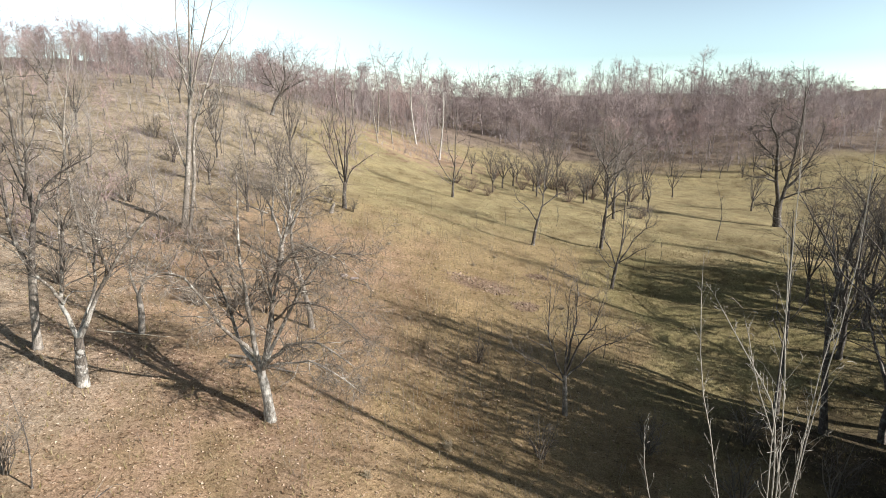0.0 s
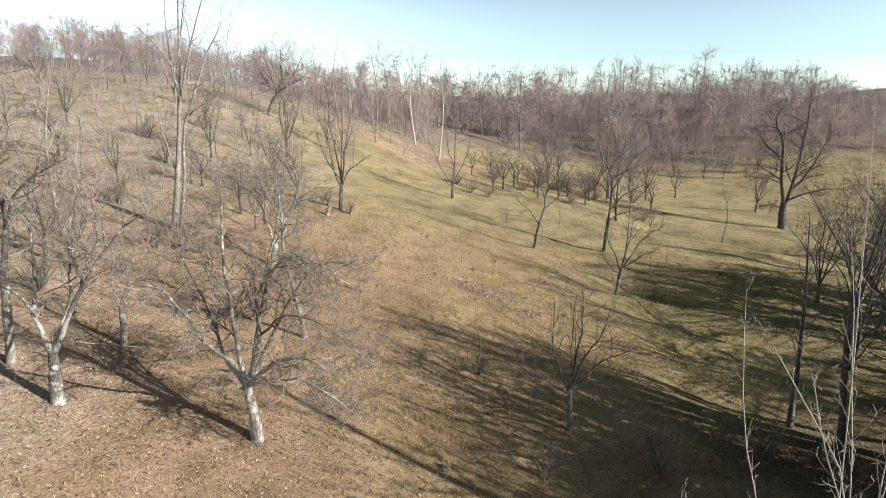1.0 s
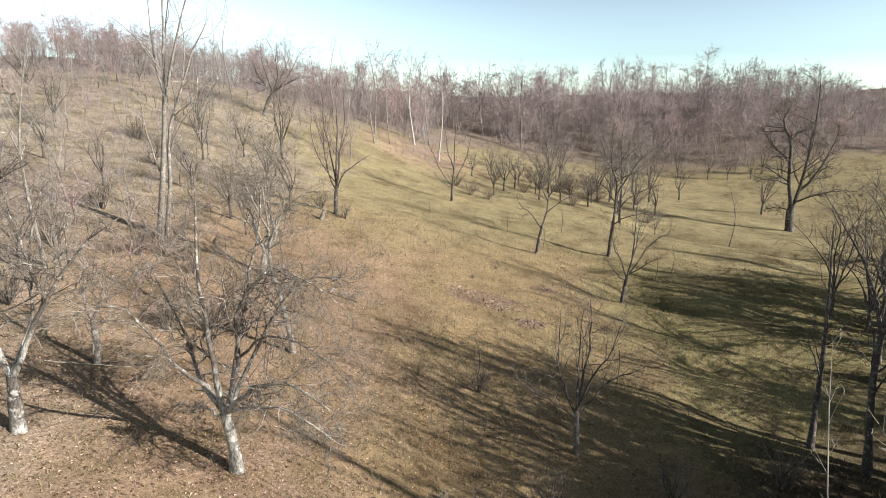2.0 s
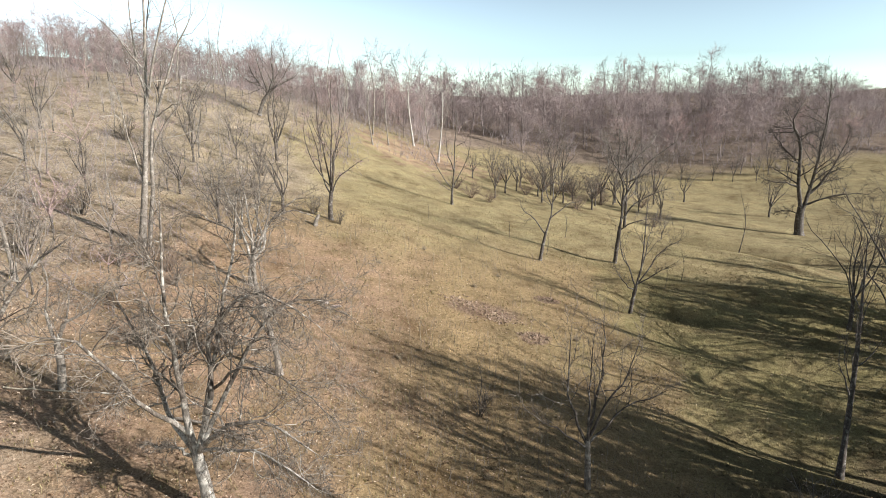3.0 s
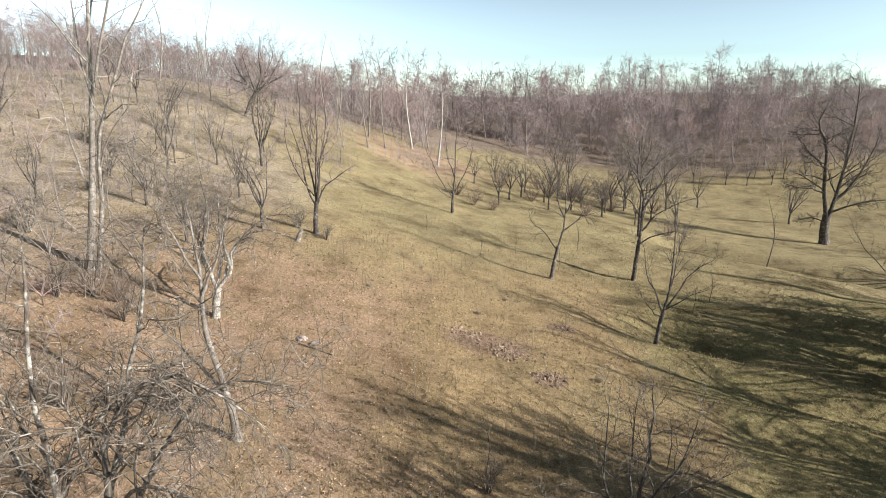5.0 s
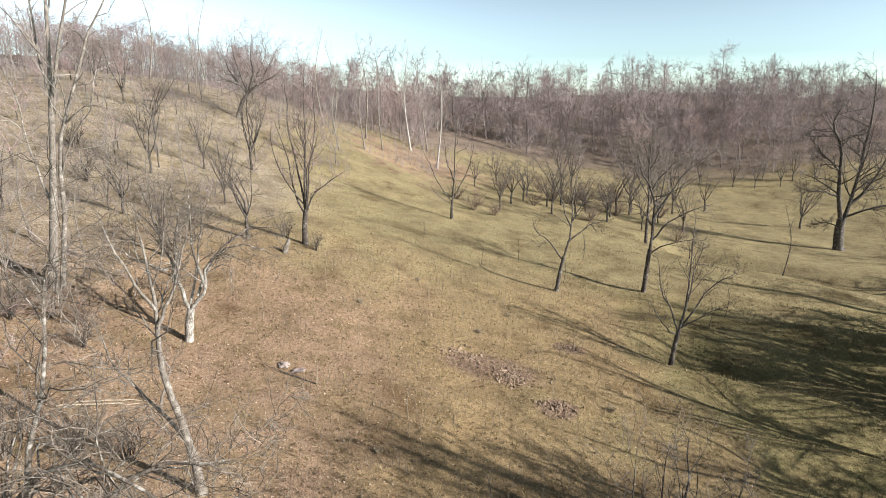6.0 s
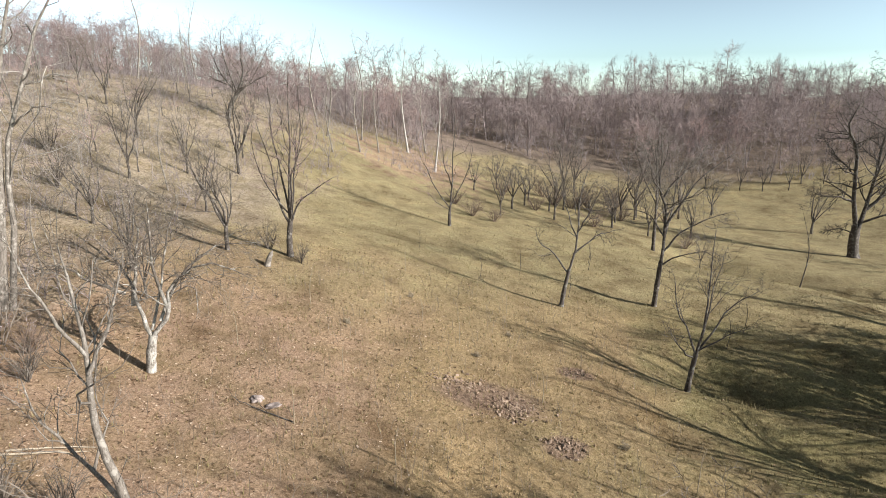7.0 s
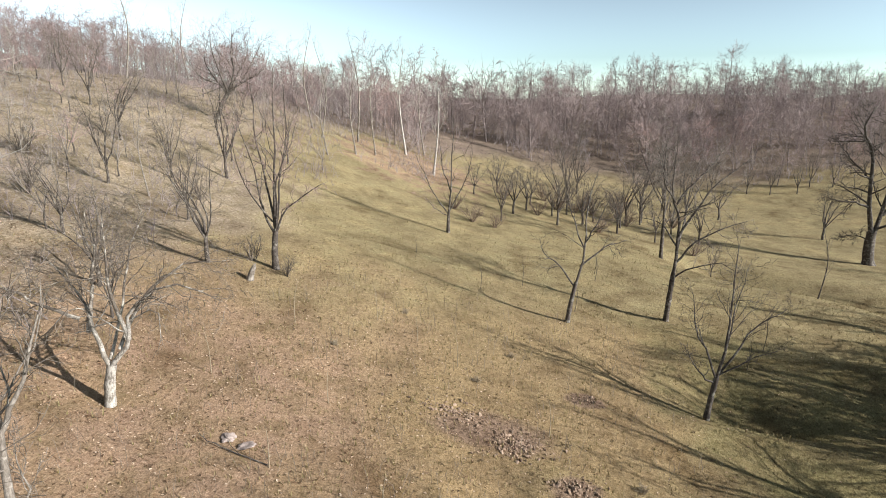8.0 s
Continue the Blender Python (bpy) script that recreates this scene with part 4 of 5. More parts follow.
far_kinds = [wood_arrays(80 + i, h, 0.14, 18, 0.06, 6, (0.032, 0.052), 4, 2) for i, h in enumerate((13.0, 14.5, 12.0))]
WOODS = "trees at the edge of the woods"
wood_kinds = [wood_arrays(60 + i, h, r) for i, (h, r) in enumerate(((14.0, 0.12), (15.5, 0.13), (11.5, 0.10), (14.5, 0.11)))]
wood_trees = []
for i, (stem_geo, twig_geo) in enumerate(wood_kinds):
    t = new("wood_tree")
    tagged(t, "tall bare woodland tree with fine reddish-brown twigs", "tree", WOODS)
    part("trunk", mesh_from("trunk", *stem_geo), M_WOODBARK, t)
    part("crown", mesh_from("crown", *twig_geo, smooth=False), M_TWIG_WOOD if i % 2 else M_TWIG_RED, t)
    wood_trees.append(t)

rnd = random.Random(5)


def wooded(x, y):
    """Where the woods stand, and how tall (0: none)."""
    edge = 101 + 3 * math.sin(x * 0.21) + 2 * math.sin(x * 0.53)
    if x > 28:
        fall = 1 - 0.42 * min(max((x / y - 0.42) / 0.33, 0), 1)
        return (0.72 + 0.06 * math.sin(x * 0.3 + y * 0.2)) * fall if y > edge else 0
    if x > -2:
        return 0.76 if y > 112 - 0.2 * x + 4 * math.sin(x * 0.3) else 0
    if x > -22:
        return 0.56 if y > 88 - 0.3 * x + 3 * math.sin(x * 0.4) else 0
    return 0.47 + 0.06 * math.sin(x * 0.35) if y > 96 + 0.55 * (x + 22) else 0


spots = []
tries = 0
while len(spots) < 380 and tries < 60000:
    tries += 1
    x, y = rnd.uniform(-95, 125), rnd.uniform(62, 150)
    if abs(x) > 0.74 * y + 10:
        continue
    h = wooded(x, y)
    if h and y < 136 + 0.1 * x and all((x - a) ** 2 + (y - b) ** 2 > 2.5 ** 2 for a, b, _ in spots):
        low = rnd.random() < (0.3 if x > -20 else 0.5)
        spots.append((x, y, rnd.uniform(0.28, 0.45) if low else h * (rnd.uniform(0.75, 1.08) + (0.2 if rnd.random() < 0.1 else 0))))
spots += [(-9, 103, 0.92), (-7.2, 105, 0.85), (7.5, 116, 1.02), (14.5, 115, 0.95), (18, 117, 1.0), (21, 116, 0.95), (-4, 108, 0.9), (2, 118, 0.85)]
spots.sort(key=lambda s: s[1] - 0.2 * abs(s[0]))
for i, (x, y, s) in enumerate(spots[:130]):
    t = wood_trees[i % 4]
    if i < 4:
        plant(t, x, y, rnd.uniform(0, 360), s)
    else:
        replant(t, x, y, rnd.uniform(0, 360), s)
# unseen dense wood added on the downhill side to shade the hollow
stem_geo, twig_geo = wood_arrays(70, 13.0, 0.16, 15, 0.08, 7, (0.055, 0.08))
shade_tree = new("thicket_tree")
tagged(shade_tree, "unseen dense dark bare tree, added to shade the hollow", "tree", "trees of the downhill wood")
part("trunk", mesh_from("trunk", *stem_geo), M_DARK, shade_tree)
part("crown", mesh_from("crown", *twig_geo, smooth=False), M_TWIG_DARK, shade_tree)
first = True
for i in range(22, 88):
    x, y = 12.5 + 2.5 * (i % 11) + rnd.uniform(-1, 1), -10 + 2.9 * (i // 11) + rnd.uniform(-1, 1)
    if x - 0.35 * y > 9.8 and (y < 2 or i % 10 not in (2, 5, 8)):
        (plant if first else replant)(shade_tree, x, y, rnd.uniform(0, 360), rnd.uniform(0.5, 0.72) if x < 24 else rnd.uniform(0.7, 1.0))
        first = False
for x, y, sz in ((21.5, 14.0, 0.9), (25.0, 13.0, 1.05), (18.2, 12.8, 0.7), (25.0, 22.2, 0.6), (19.2, 16.8, 0.6), (20.9, 17.2, 0.7), (20.5, 15.4, 0.8), (32, 20, 0.9), (31.5, 24.0, 0.8), (31.5, 30, 0.7), (36, 33, 0.85), (34, 38.5, 0.7)):
    replant(shade_tree, x, y, 37 * x, sz)
# tall trees with high crowns among them, unseen and added for far shade
stem_geo, twig_geo = wood_arrays(71, 16.5, 0.24, 9, 0.45, 3, (0.02, 0.035), 3)
high_shade_tree = new("tall_bare_tree")
tagged(high_shade_tree, "unseen tall bare tree with a high crown, added for shade", "tree", "trees of the downhill wood")
part("trunk", mesh_from("trunk", *stem_geo), M_DARK, high_shade_tree)
part("crown", mesh_from("crown", *twig_geo, smooth=False), M_TWIG_DARK, high_shade_tree)
plant(high_shade_tree, 20.5, 18.9)
for x, y, r, sz in ((23.4, 18.6, 60, 1.05), (19.0, 16.4, 200, 0.95), (22.6, 15.6, 120, 1.0)):
    replant(high_shade_tree, x, y, r, sz)
stems, crowns = [], []
back = []
while len(back) < 110:
    # the low dense wood along the brow of the hill
    x = rnd.uniform(-92, -12)
    y = 97 + 0.55 * (min(x, -22) + 22) + rnd.uniform(0, 26)
    if abs(x) < 0.78 * y + 6 and wooded(x, y):
        back.append((x, y, rnd.uniform(0.32, 0.55)))
while len(back) < 275:
    x, y = rnd.uniform(-75, 125), rnd.uniform(112, 178)
    if abs(x) < 0.74 * y + 4 and wooded(x, y) and all((x - a) ** 2 + (y - b) ** 2 > 9 for a, b, _ in back):
        back.append((x, y, (wooded(x, y) - 0.03 if x > 20 else 0.6 if x > -20 else 0.45) * rnd.uniform(0.8, 1.15)))
for i, (x, y, s) in enumerate(spots[130:] + back):
    (sv, sf), (cv, cf) = far_kinds[i % 3]
    an = rnd.uniform(0, 6.28)
    rot = np.array([[math.cos(an), -math.sin(an), 0], [math.sin(an), math.cos(an), 0], [0, 0, 1]]) * s
    at = np.array([x, y, ground_z(x, y)])
    stems.append((sv @ rot.T + at, sf))
    crowns.append((cv @ rot.T + at, cf))
far = new("far_woods")
tagged(far, "bare reddish-brown woods on the hill behind the pasture", "woods", kind="stuff")
part("trunks", mesh_from("trunks", *joined(stems)), M_WOODBARK, far)
part("crowns", mesh_from("crowns", *joined(crowns), smooth=False), M_TWIG_WOOD, far)


# bushy undergrowth between the trees of the woods
ry = np.random.default_rng(21)
base = []
while len(base) < 3300:
    x, y = ry.uniform(-85, 125), ry.uniform(66, 184)
    if abs(x) < 0.74 * y + 8 and wooded(x, y) and ry.random() < (1.0 if y < 122 else 0.4 if y < 155 else 0.85) and (math.sin(x * 0.31 + 2 * math.sin(y * 0.17)) + math.sin(y * 0.27 + x * 0.12) > -1.1):
        base.append((x, y))
base = np.array(base)
base = np.stack([base[:, 0], base[:, 1], land(base[:, 0], base[:, 1]) - 0.1], 1)
deep_in = np.clip((base[:, 1] - 99) / 14, 0.35, 1.0)
tall = ry.uniform(1.4, 6.0, len(base)) * np.where(base[:, 0] < -15, 0.62, np.where(base[:, 0] > 28, deep_in, 1.0))
base, tall = np.repeat(base, 3, 0), np.repeat(tall, 3) * ry.uniform(0.7, 1.1, 3 * len(tall))
n = len(base)
dirs = unit(np.stack([ry.normal(0, 0.38, n), ry.normal(0, 0.38, n), np.ones(n)], 1))
bend = unit(dirs + np.stack([ry.normal(0, 0.25, n), ry.normal(0, 0.25, n), np.full(n, 0.15)], 1))
line = np.stack([base, base + dirs * (tall * 0.5)[:, None], base + (dirs + bend) * (tall * 0.5)[:, None]], 1)
rad = np.repeat((0.012 + 0.003 * tall)[:, None], 3, 1) * np.array([1, 0.8, 0.5])
tw, twr, _ = shoots(ry, line, rad, 6, 0.2, 1.0, 48, 0.38, 2, 0.05, 0.2, 0.8, 0.6)
young = new("undergrowth", mesh_from("undergrowth", *joined([tubes(line, rad, 3, True), tubes(tw, np.clip(twr, 0.016, 0.03), 3, True)]), smooth=False))
young.data.materials.append(M_YOUNG)
tagged(young, "bare bushy undergrowth filling the woods", "undergrowth", kind="stuff")


# ---- small growth and litter on the ground ----
rg = np.random.default_rng(77)


def scatter(n, x0, x1, y0, y1, keep):
    x, y = rg.uniform(x0, x1, n), rg.uniform(y0, y1, n)
    ok = rg.random(n) < keep(x, y)
    x, y = x[ok], y[ok]
    return np.stack([x, y, land(x, y)], 1)


def island_mat(name, stops, rough=0.9):
    m, t, b = nodes_of(name, rough)
    g = t.nodes.new("ShaderNodeNewGeometry")
    t.links.new(ramp(t, g.outputs["Random Per Island"], stops), b.inputs["Base Color"])
    return m


M_GRASS = island_mat("dry_grass", ((0.0, (0.152, 0.122, 0.0456)), (0.35, (0.274, 0.213, 0.0988)), (0.7, (0.365, 0.296, 0.167)), (1.0, (0.182, 0.16, 0.0608))))
M_LEAF = island_mat("fallen_leaves", ((0.0, (0.085, 0.05, 0.03)), (0.4, (0.25, 0.155, 0.09)), (0.75, (0.42, 0.30, 0.195)), (1.0, (0.60, 0.47, 0.35))))
M_WEED = island_mat("dead_weeds", ((0.0, (0.129, 0.0988, 0.076)), (1.0, (0.319, 0.266, 0.205))))

# grass: tufts of three bent blades
P = scatter(42000, -24, 28, 9, 66, lambda x, y: np.clip(1.25 - y / 70, 0.1, 1) * np.where(x < -6, 0.45, 1.0))
P = np.repeat(P, 3, axis=0)
n = len(P)
an, ln, w = rg.uniform(0, 6.28, n), rg.uniform(0.06, 0.19, n), rg.uniform(0.007, 0.015, n)
side = np.stack([-np.sin(an), np.cos(an), np.zeros(n)], 1) * w[:, None]
out = np.stack([np.cos(an), np.sin(an), np.zeros(n)], 1) * (ln * rg.uniform(0.2, 0.9, n))[:, None]
root = P + out * 0.15 - np.array([0, 0, 0.02])
tip = P + out + np.array([0, 0, 1.0]) * ln[:, None]
grass = new("grass", mesh_from("grass", np.stack([root - side, root + side, tip], 1).reshape(-1, 3), np.arange(3 * n).reshape(-1, 3), smooth=False))
grass.data.materials.append(M_GRASS)
tagged(grass, "short dry straw-coloured grass on the pasture", "grass", kind="stuff")

# fallen leaves: two small halves, folded along the rib
P = scatter(105000, -24, 20, 8, 46, lambda x, y: np.clip(0.62 - 0.07 * (x + 3 + 2.5 * np.sin(y * 0.5)), 0.07, 0.8) * np.clip(1.3 - y / 50, 0.2, 1))
n = len(P)
an, r, curl = rg.uniform(0, 6.28, n), rg.uniform(0.024, 0.056, n), rg.uniform(0.2, 1.0, n)
f = np.stack([np.cos(an), np.sin(an), rg.normal(0, 0.25, n)], 1) * r[:, None]
q = np.stack([-np.sin(an), np.cos(an), curl], 1) * (r * 0.65)[:, None]
q2 = np.stack([np.sin(an), -np.cos(an), curl], 1) * (r * 0.65)[:, None]
C0 = P + np.array([0, 0, 0.018])
V = np.stack([C0 - f, C0 + q, C0 + f, C0 + q2], 1).reshape(-1, 3)
b4 = np.arange(n)[:, None] * 4
leaves = new("fallen_leaves", mesh_from("fallen_leaves", V, np.concatenate([b4 + np.array([0, 2, 1]), b4 + np.array([0, 3, 2])]), smooth=False))
leaves.data.materials.append(M_LEAF)
tagged(leaves, "brown curled fallen leaves under the fruit trees", "fallen leaves", kind="stuff")

# thin dead weed stems
P = scatter(8000, -13, 10, 14, 44, lambda x, y: np.clip(0.12 + 0.9 * np.exp(-((x + 0.5) / 4.5) ** 2 - ((y - 23) / 6) ** 2) + 0.25 * (np.sin(1.3 * x) * np.sin(0.9 * y) > 0.3), 0, 1))
n = len(P)
h = rg.uniform(0.2, 0.75, n)
d = unit(np.stack([rg.normal(0, 0.22, n), rg.normal(0, 0.22, n), np.ones(n)], 1))
L1 = np.stack([P - np.array([0, 0, 0.03]), P + d * (h * 0.55)[:, None], P + d * h[:, None] + rg.normal(0, 0.04, (n, 3))], 1)
R1 = np.repeat(rg.uniform(0.004, 0.007, n)[:, None], 3, 1)
S1, SR, _ = shoots(rg, L1, R1, 3, 0.4, 1.0, 40, 0.35, 2, 0.1, 0.1, 0.8, 0.6)
weeds = new("dead_weeds", mesh_from("dead_weeds", *joined([tubes(L1, R1, 3, True), tubes(S1, SR, 3, True)]), smooth=False))
weeds.data.materials.append(M_WEED)
tagged(weeds, "thin grey-brown dead weed stems in the grass", "weeds", kind="stuff")

# low twiggy brush over the rough hillside
P = scatter(6000, -60, 2, 26, 96, lambda x, y: np.where((x < -12 - 0.06 * (y - 30)) | ((y > 62) & (x < -7 - 0.25 * (y - 62))) | ((y > 75) & (x < 1.5) & (x > -16)), 0.42 + 0.4 * (np.sin(0.45 * x + np.sin(0.3 * y)) * np.sin(0.37 * y + 1) > 0), 0.0) * (np.abs(x) < 0.8 * y + 4))
P = np.repeat(P, 2, 0)
n = len(P)
h = rg.uniform(0.35, 1.7, n) * rg.uniform(0.5, 1.0, n)
d = unit(np.stack([rg.normal(0, 0.4, n), rg.normal(0, 0.4, n), np.ones(n)], 1))
L1 = np.stack([P - np.array([0, 0, 0.05]), P + d * (h * 0.55)[:, None], P + d * h[:, None] + rg.normal(0, 0.12, (n, 3))], 1)
R1 = np.repeat((0.008 + 0.004 * h)[:, None], 3, 1)
S1, SR, _ = shoots(rg, L1, R1, 5, 0.15, 1.0, 50, 0.5, 2, 0.03, 0.2, 0.8, 0.6)
brush = new("hillside_brush", mesh_from("hillside_brush", *joined([tubes(L1, R1, 3, True), tubes(S1, np.maximum(SR, 0.008), 3, True)]), smooth=False))
brush.data.materials.append(M_YOUNG)
tagged(brush, "low bare pinkish-grey brush on the rough hillside", "brush", kind="stuff")

# tall single stalks
M_STALK = plain_mat("dry_stalk", (0.243, 0.19, 0.122), (0.441, 0.365, 0.258), 20)
stalk_group = "tall dry stalks"


def make_stalk(seed, height):
    rs = np.random.default_rng(seed)
    ob = new("dry_stalk")
    line = along([(0, 0, -0.05), (rs.normal() * 0.03, rs.normal() * 0.03, height * 0.5), (rs.normal() * 0.08, rs.normal() * 0.08, height)], 7)[None]
    R = 0.017 * np.linspace(1, 0.35, 7)[None]
    part("stem", mesh_from("stem", *tubes(line, R, 6, True)), M_STALK, ob)
    S, SR, _ = shoots(rs, line, R, 5, 0.45, 1.0, 35, 0.16, 3, 0.1, 0.1, 0.5, 0.4)
    tagged(part("twig_spray", mesh_from("twig_spray", *tubes(S, SR, 3, True), smooth=False), M_STALK, ob), kind="stuff")
    tagged(ob, "tall straight dry weed stalk in the pasture", "stalk", stalk_group)
    return ob


stalks = [make_stalk(1, 1.3), make_stalk(2, 1.6)]
for i, (x, y) in enumerate(((-3.94, 30.1), (-6.83, 33.9), (-3.0, 33.5), (-2.1, 39.7), (4.16, 33.8), (8.3, 29.85), (8.7, 30.6), (5.3, 27.0), (-0.4, 38.6), (1.2, 37.2), (-0.8, 29.0), (-5.1, 38.0), (2.2, 29.2), (3.6, 41.5), (-1.5, 44.5))):
    if i < 2:
        plant(stalks[i], x, y)
    else:
        replant(stalks[i % 2], x, y, 77 * i, 0.8 + 0.06 * (i % 6))

# the pale stone and the two thin branches beside it
M_STONE = plain_mat("pale_stone", (0.274, 0.213, 0.182), (0.456, 0.38, 0.334), 14, 0.85, 0.01)


def make_stone(size, seed, tall=0.32):
    bm = bmesh.new()
    bmesh.ops.create_icosphere(bm, subdivisions=3, radius=1)
    for v in bm.verts:
        k = 1 + 0.6 * noise.noise(v.co * 1.3 + Vector((seed, 0, 0))) + 0.12 * noise.noise(v.co * 4 + Vector((0, seed, 0)))
        v.co = Vector((v.co.x * size * k, v.co.y * size * 0.8 * k, max(-0.3, v.co.z) * size * tall * k))
    return from_bm("stone", bm)


for x, y, sz, seed, lab in ((-4.75, 30.75, 0.27, 3, "pale pinkish stone lying in the dry grass"), (-5.3, 30.98, 0.23, 8, "flat tan stone half sunk in grass")):
    st_ob = new("stone", make_stone(sz, seed))
    st_ob.data.materials.append(M_STONE)
    st_ob.matrix_basis = Matrix.Translation((x, y, ground_z(x, y) + 0.03)) @ Euler((0.15, 0.1, seed)).to_matrix().to_4x4()
    tagged(st_ob, lab, "stone")


def fallen(kind, pts, r, material, label, category="branch", sides=7, seed=0, side=6):
    """A branch or pole lying on the ground along the given x, y places."""
    rs = np.random.default_rng(seed)
    line = along([(x, y, ground_z(x, y) + r * 0.8 + up) for x, y, up in pts], 12)
    line += 0.012 * rs.normal(size=line.shape)
    ob = new(kind)
    part("stem", mesh_from("stem", *tubes(line[None], (r * np.linspace(1, 0.45, 12))[None], sides, True)), material, ob)
    if side:
        S, SR, _ = shoots(rs, line[None], (r * np.linspace(1, 0.45, 12))[None], side, 0.25, 1.0, 40, 0.3, 4, 0.02, 0.2, 0.6, 0.4)
        tagged(part("twig_spray", mesh_from("twig_spray", *tubes(S, SR, 3, True), smooth=False), material, ob), kind="stuff")
    return tagged(ob, label, category)


M_PEELED = plain_mat("peeled_wood", (0.365, 0.289, 0.198), (0.547, 0.464, 0.35), 18)
fallen("fallen_branch", [(-4.0, 30.15, 0), (-4.8, 30.35, 0.02), (-5.6, 30.6, 0.05), (-6.1, 30.85, 0.1)], 0.022, M_DARK, "thin dark fallen branch beside a stone", seed=1)
fallen("pole", [(-10.6, 26.75, 0), (-9.6, 27.1, 0.03), (-8.5, 27.5, 0)], 0.035, M_PEELED, "long peeled wooden pole lying in the leaves", "pole", seed=2, side=0)
fallen("pole", [(-10.3, 27.05, 0), (-9.4, 27.35, 0.03), (-8.3, 27.75, 0)], 0.03, M_PEELED, "thin peeled wooden pole beside another pole", "pole", seed=3, side=0)
fallen("pole", [(-12.6, 20.6, 0), (-11.4, 21.0, 0.04), (-10.3, 21.35, 0)], 0.03, M_PEELED, "long pale pole lying on fallen leaves", "pole", seed=4, side=0)
fallen("fallen_branch", [(-7.9, 20.7, 0.0), (-7.0, 20.55, 0.12), (-6.1, 20.3, 0.1), (-5.3, 20.4, 0.0)], 0.05, M_PALE, "pale fallen branch under the forked tree", seed=5)
fallen("fallen_branch", [(-9.6, 10.6, 0.0), (-8.4, 11.6, 0.3), (-7.8, 12.6, 0.6)], 0.03, M_BARK, "thin fallen branch leaning in dry grass", seed=6)

# clods of trampled earth
M_CLOD = island_mat("earth_clods", ((0.0, (0.09, 0.06, 0.044)), (0.4, (0.26, 0.184, 0.13)), (1.0, (0.38, 0.282, 0.207))))


def clods(cx, cy, ax, ay, count, seed):
    rs = np.random.default_rng(seed)
    bm = bmesh.new()
    for _ in range(count):
        an, rr = rs.uniform(0, 6.28), abs(rs.normal(0, 0.6))
        x, y = cx + ax * rr * math.cos(an), cy + ay * rr * math.sin(an)
        sz = rs.uniform(0.016, 0.05) * (1.8 if rs.random() < 0.25 else 1.0)
        m = Matrix.Translation((x, y, ground_z(x, y) + sz * 0.25)) @ Euler(rs.uniform(0, 6.28, 3)).to_matrix().to_4x4() @ Matrix.Diagonal((sz, sz * rs.uniform(0.6, 1), sz * rs.uniform(0.35, 0.7), 1))
        for v in bmesh.ops.create_icosphere(bm, subdivisions=1, radius=1, matrix=m)["verts"]:
            v.co += Vector(rs.normal(0, sz * 0.18, 3))
    ob = new("earth_clods", from_bm("earth_clods", bm))
    ob.data.materials.append(M_CLOD)
    return tagged(ob, "churned clods of dark earth in the trampled pasture", "earth", kind="stuff")


clods(3.0, 33.1, 1.3, 1.1, 420, 1)
clods(1.0, 34.1, 1.5, 0.7, 200, 2)
clods(4.5, 31.2, 0.75, 0.55, 190, 3)
clods(5.9, 36.3, 0.5, 0.3, 70, 4)

# low shrubs
M_TWIG_BROWN = twig_mat("brown_twigs", (0.10, 0.072, 0.055), (0.25, 0.18, 0.135))


def make_shrub(seed, height, stems, material, label, spread=32):
    rs = np.random.default_rng(seed)
    ob = new("shrub")
    lines = []
    for i in range(stems):
        an, le = rs.uniform(0, 6.28), radians(spread * rs.uniform(0.2, 1.2))
        D = np.array([math.cos(an) * math.sin(le), math.sin(an) * math.sin(le), math.cos(le)])
        pts = [np.array([math.cos(an), math.sin(an), 0]) * rs.uniform(0, 0.2) * height * 0.4 - np.array([0, 0, 0.06])]
        ln = height * rs.uniform(0.6, 1.1)
        for k in range(5):
            D = unit(D + 0.12 * rs.normal(size=3))
            pts.append(pts[-1] + D * ln / 5)
        lines.append(pts)
    L = np.array(lines)
    LR = np.repeat((0.018 * height ** 0.5 * np.linspace(1, 0.3, 6))[None], stems, 0)
    B, BR, _ = shoots(rs, L, LR, 6, 0.2, 1.0, 40, 0.4, 3, 0.03, 0.15, 0.6, 0.4)
    C, CR, _ = shoots(rs, B, BR, 5, 0.1, 1.0, 42, 0.6, 2, 0.02, 0.15, 0.7, 0.5)
    part("stem", mesh_from("stem", *tubes(L, LR, 4, True)), material, ob)
    tagged(part("twig_spray", mesh_from("twig_spray", *joined([tubes(B, np.maximum(BR, 0.006), 3, True), tubes(C, np.maximum(CR, 0.006), 3, True)]), smooth=False), material, ob), kind="stuff")
    return tagged(ob, label, "shrub", "low shrubs")


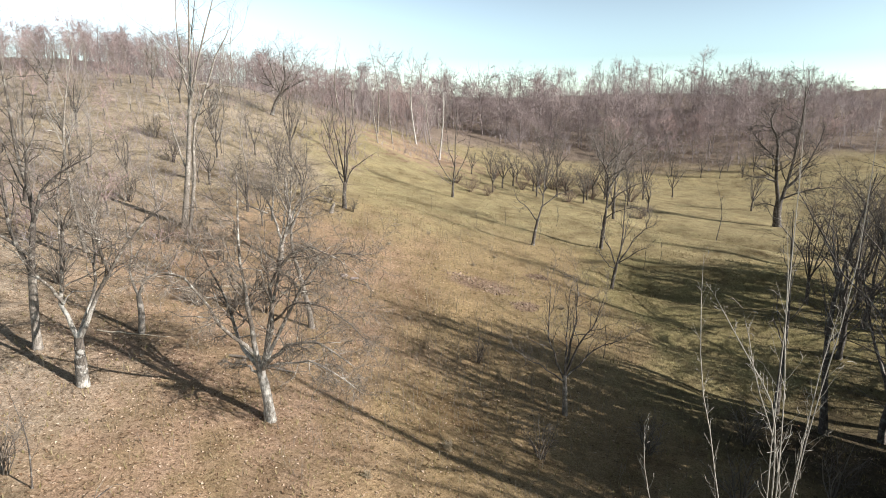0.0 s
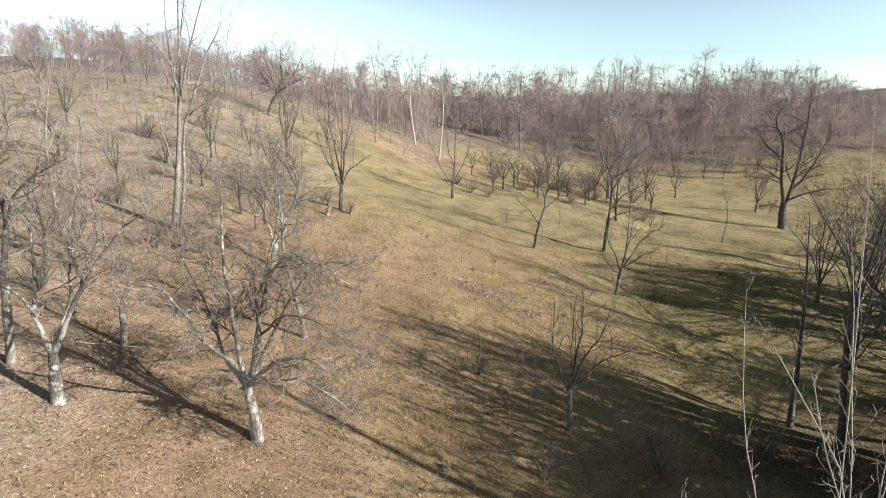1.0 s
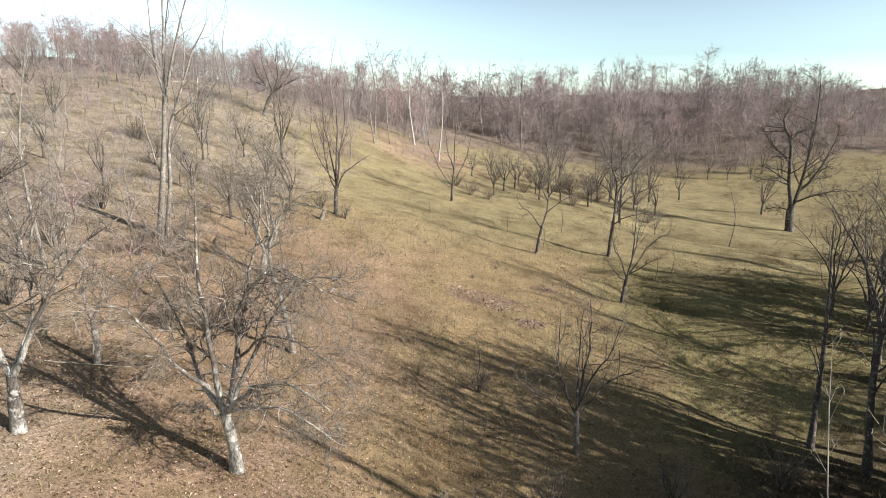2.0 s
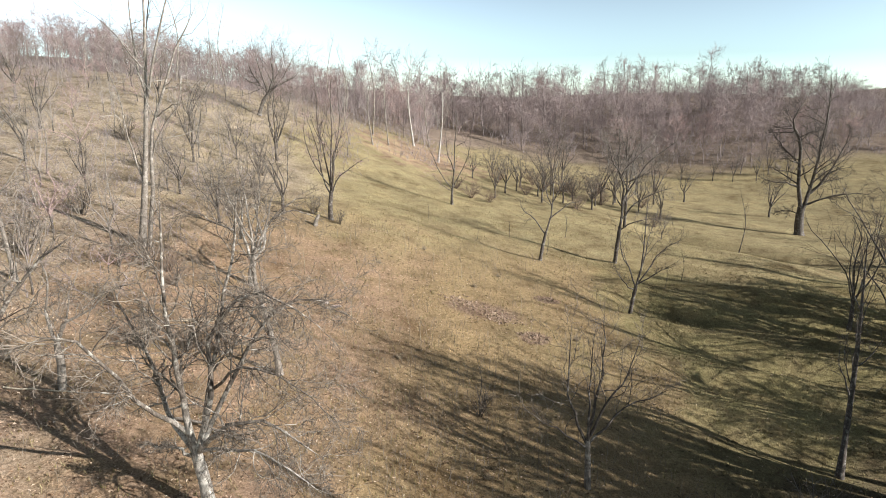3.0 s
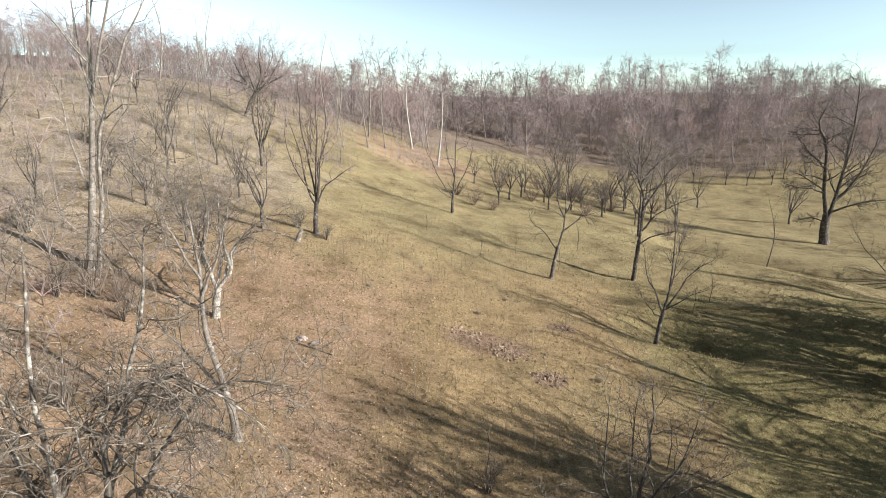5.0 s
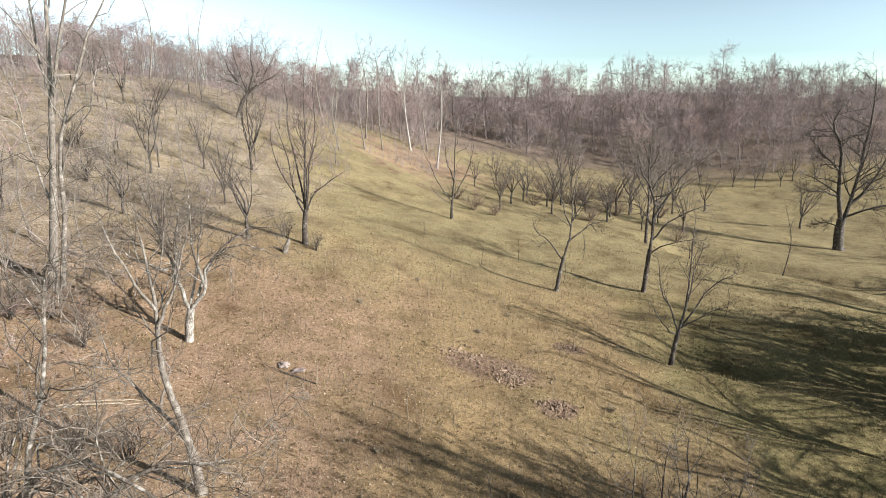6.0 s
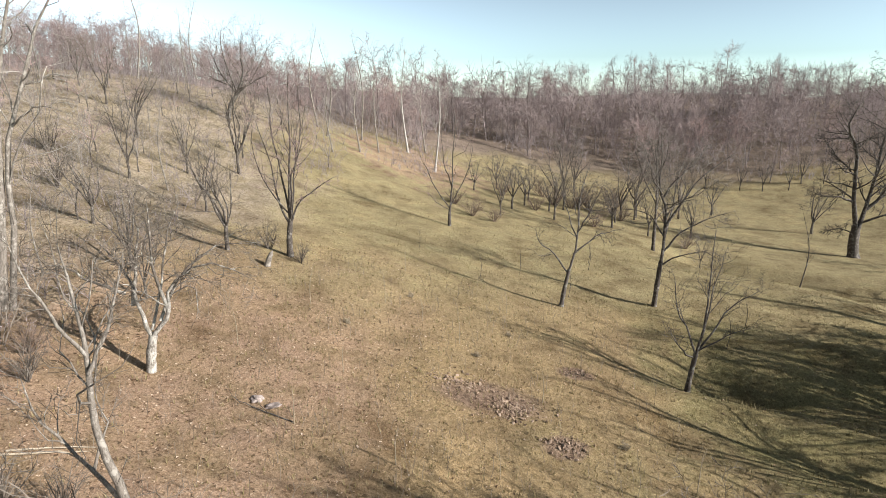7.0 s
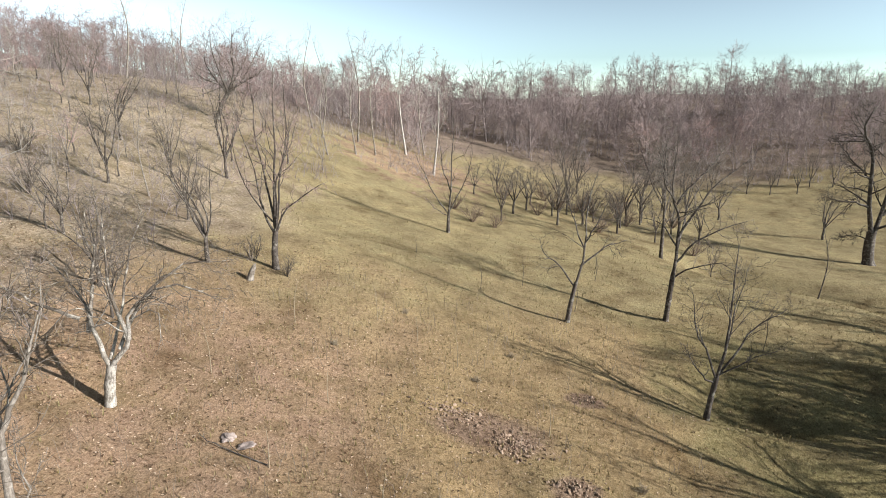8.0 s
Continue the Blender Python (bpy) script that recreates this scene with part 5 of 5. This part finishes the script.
brown_shrub = plant(make_shrub(1, 1.5, 16, M_TWIG_BROWN, "low brown shrub at the meadow's edge", 40), 4.7, 63.3)
grey_shrub = plant(make_shrub(2, 1.8, 14, M_TWIG, "low grey bare shrub in the grass"), -9.1, 24.9)
for x, y, r, sz in ((2.9, 64.0, 40, 1.3), (14.5, 69.0, 10, 1.4), (12.0, 76.5, 60, 1.6), (16.2, 78.0, 200, 1.8), (18.6, 74.6, 20, 1.5), (14.0, 77.0, 310, 1.4), (9.5, 72.0, 120, 1.2), (-3.9, 88.5, 50, 0.9), (6.5, 76, 60, 1.5), (22, 66, 0, 1.2), (24.5, 78, 70, 1.6), (18.8, 79.0, 20, 1.9), (11.5, 80.5, 220, 1.8), (20.8, 84.0, 180, 2.0), (1.5, 67.5, 100, 1.2), (15.5, 80, 20, 1.6), (-12.5, 31.3, 50, 1.0)):
    replant(brown_shrub, x, y, r, sz)
for x, y, r, sz in ((-7.8, 25.1, 60, 0.9), (-10.4, 24.4, 130, 1.0), (-13.4, 31.4, 200, 1.2), (-14.4, 30.6, 20, 1.0), (-11.6, 29.9, 20, 0.8), (-8.2, 43.0, 90, 0.8), (-6.4, 42.0, 10, 0.6), (1.5, 24.2, 10, 0.7), (3.3, 18.0, 80, 0.8), (7.4, 19.2, 200, 0.9), (9.5, 16.8, 100, 1.0), (11.5, 20.5, 300, 1.1)) + ((13.0, 17.5, 10, 1.2), (-13.0, 14.0, 0, 0.9), (-10.8, 13.0, 70, 0.9), (-16, 24, 10, 1.2), (-18, 30, 100, 1.3), (-19, 36, 60, 1.3), (-21, 47, 30, 1.4), (-25, 53, 130, 1.4), (-14, 52, 200, 1.0)):
    replant(grey_shrub, x, y, r, sz)

tuft = plant(make_shrub(5, 0.32, 22, M_STALK, "pale dry tuft of coarse grass", 50), 0.15, 17.6)
tuft.name = "grass_tuft"
tagged(tuft, category="tuft", group="pale tufts")
for x, y, r, sz in ((-2.2, 15.4, 40, 0.8), (1.6, 20.8, 90, 0.7), (4.0, 26.0, 10, 0.9), (-1.6, 27.3, 200, 0.8), (6.6, 31.6, 120, 1.0), (1.9, 36.4, 70, 0.8), (-3.4, 37.0, 30, 0.8), (-1.0, 41.0, 150, 0.9), (3.4, 39.0, 260, 0.8)):
    replant(tuft, x, y, r, sz)

# the sawn stump by the fan-shaped tree
rs = np.random.default_rng(3)
stump = new("stump")
part("stem", mesh_from("stem", *tubes(along([(0, 0, -0.1), (0.1, 0, 0.3), (0.32, 0, 0.75)], 6)[None], np.array([[0.2, 0.16, 0.14, 0.12, 0.1, 0.06]]), 9, True)), M_PALE, stump)
tagged(stump, "broken pale tree stump among brush", "stump")
plant(stump, -7.75, 41.0)
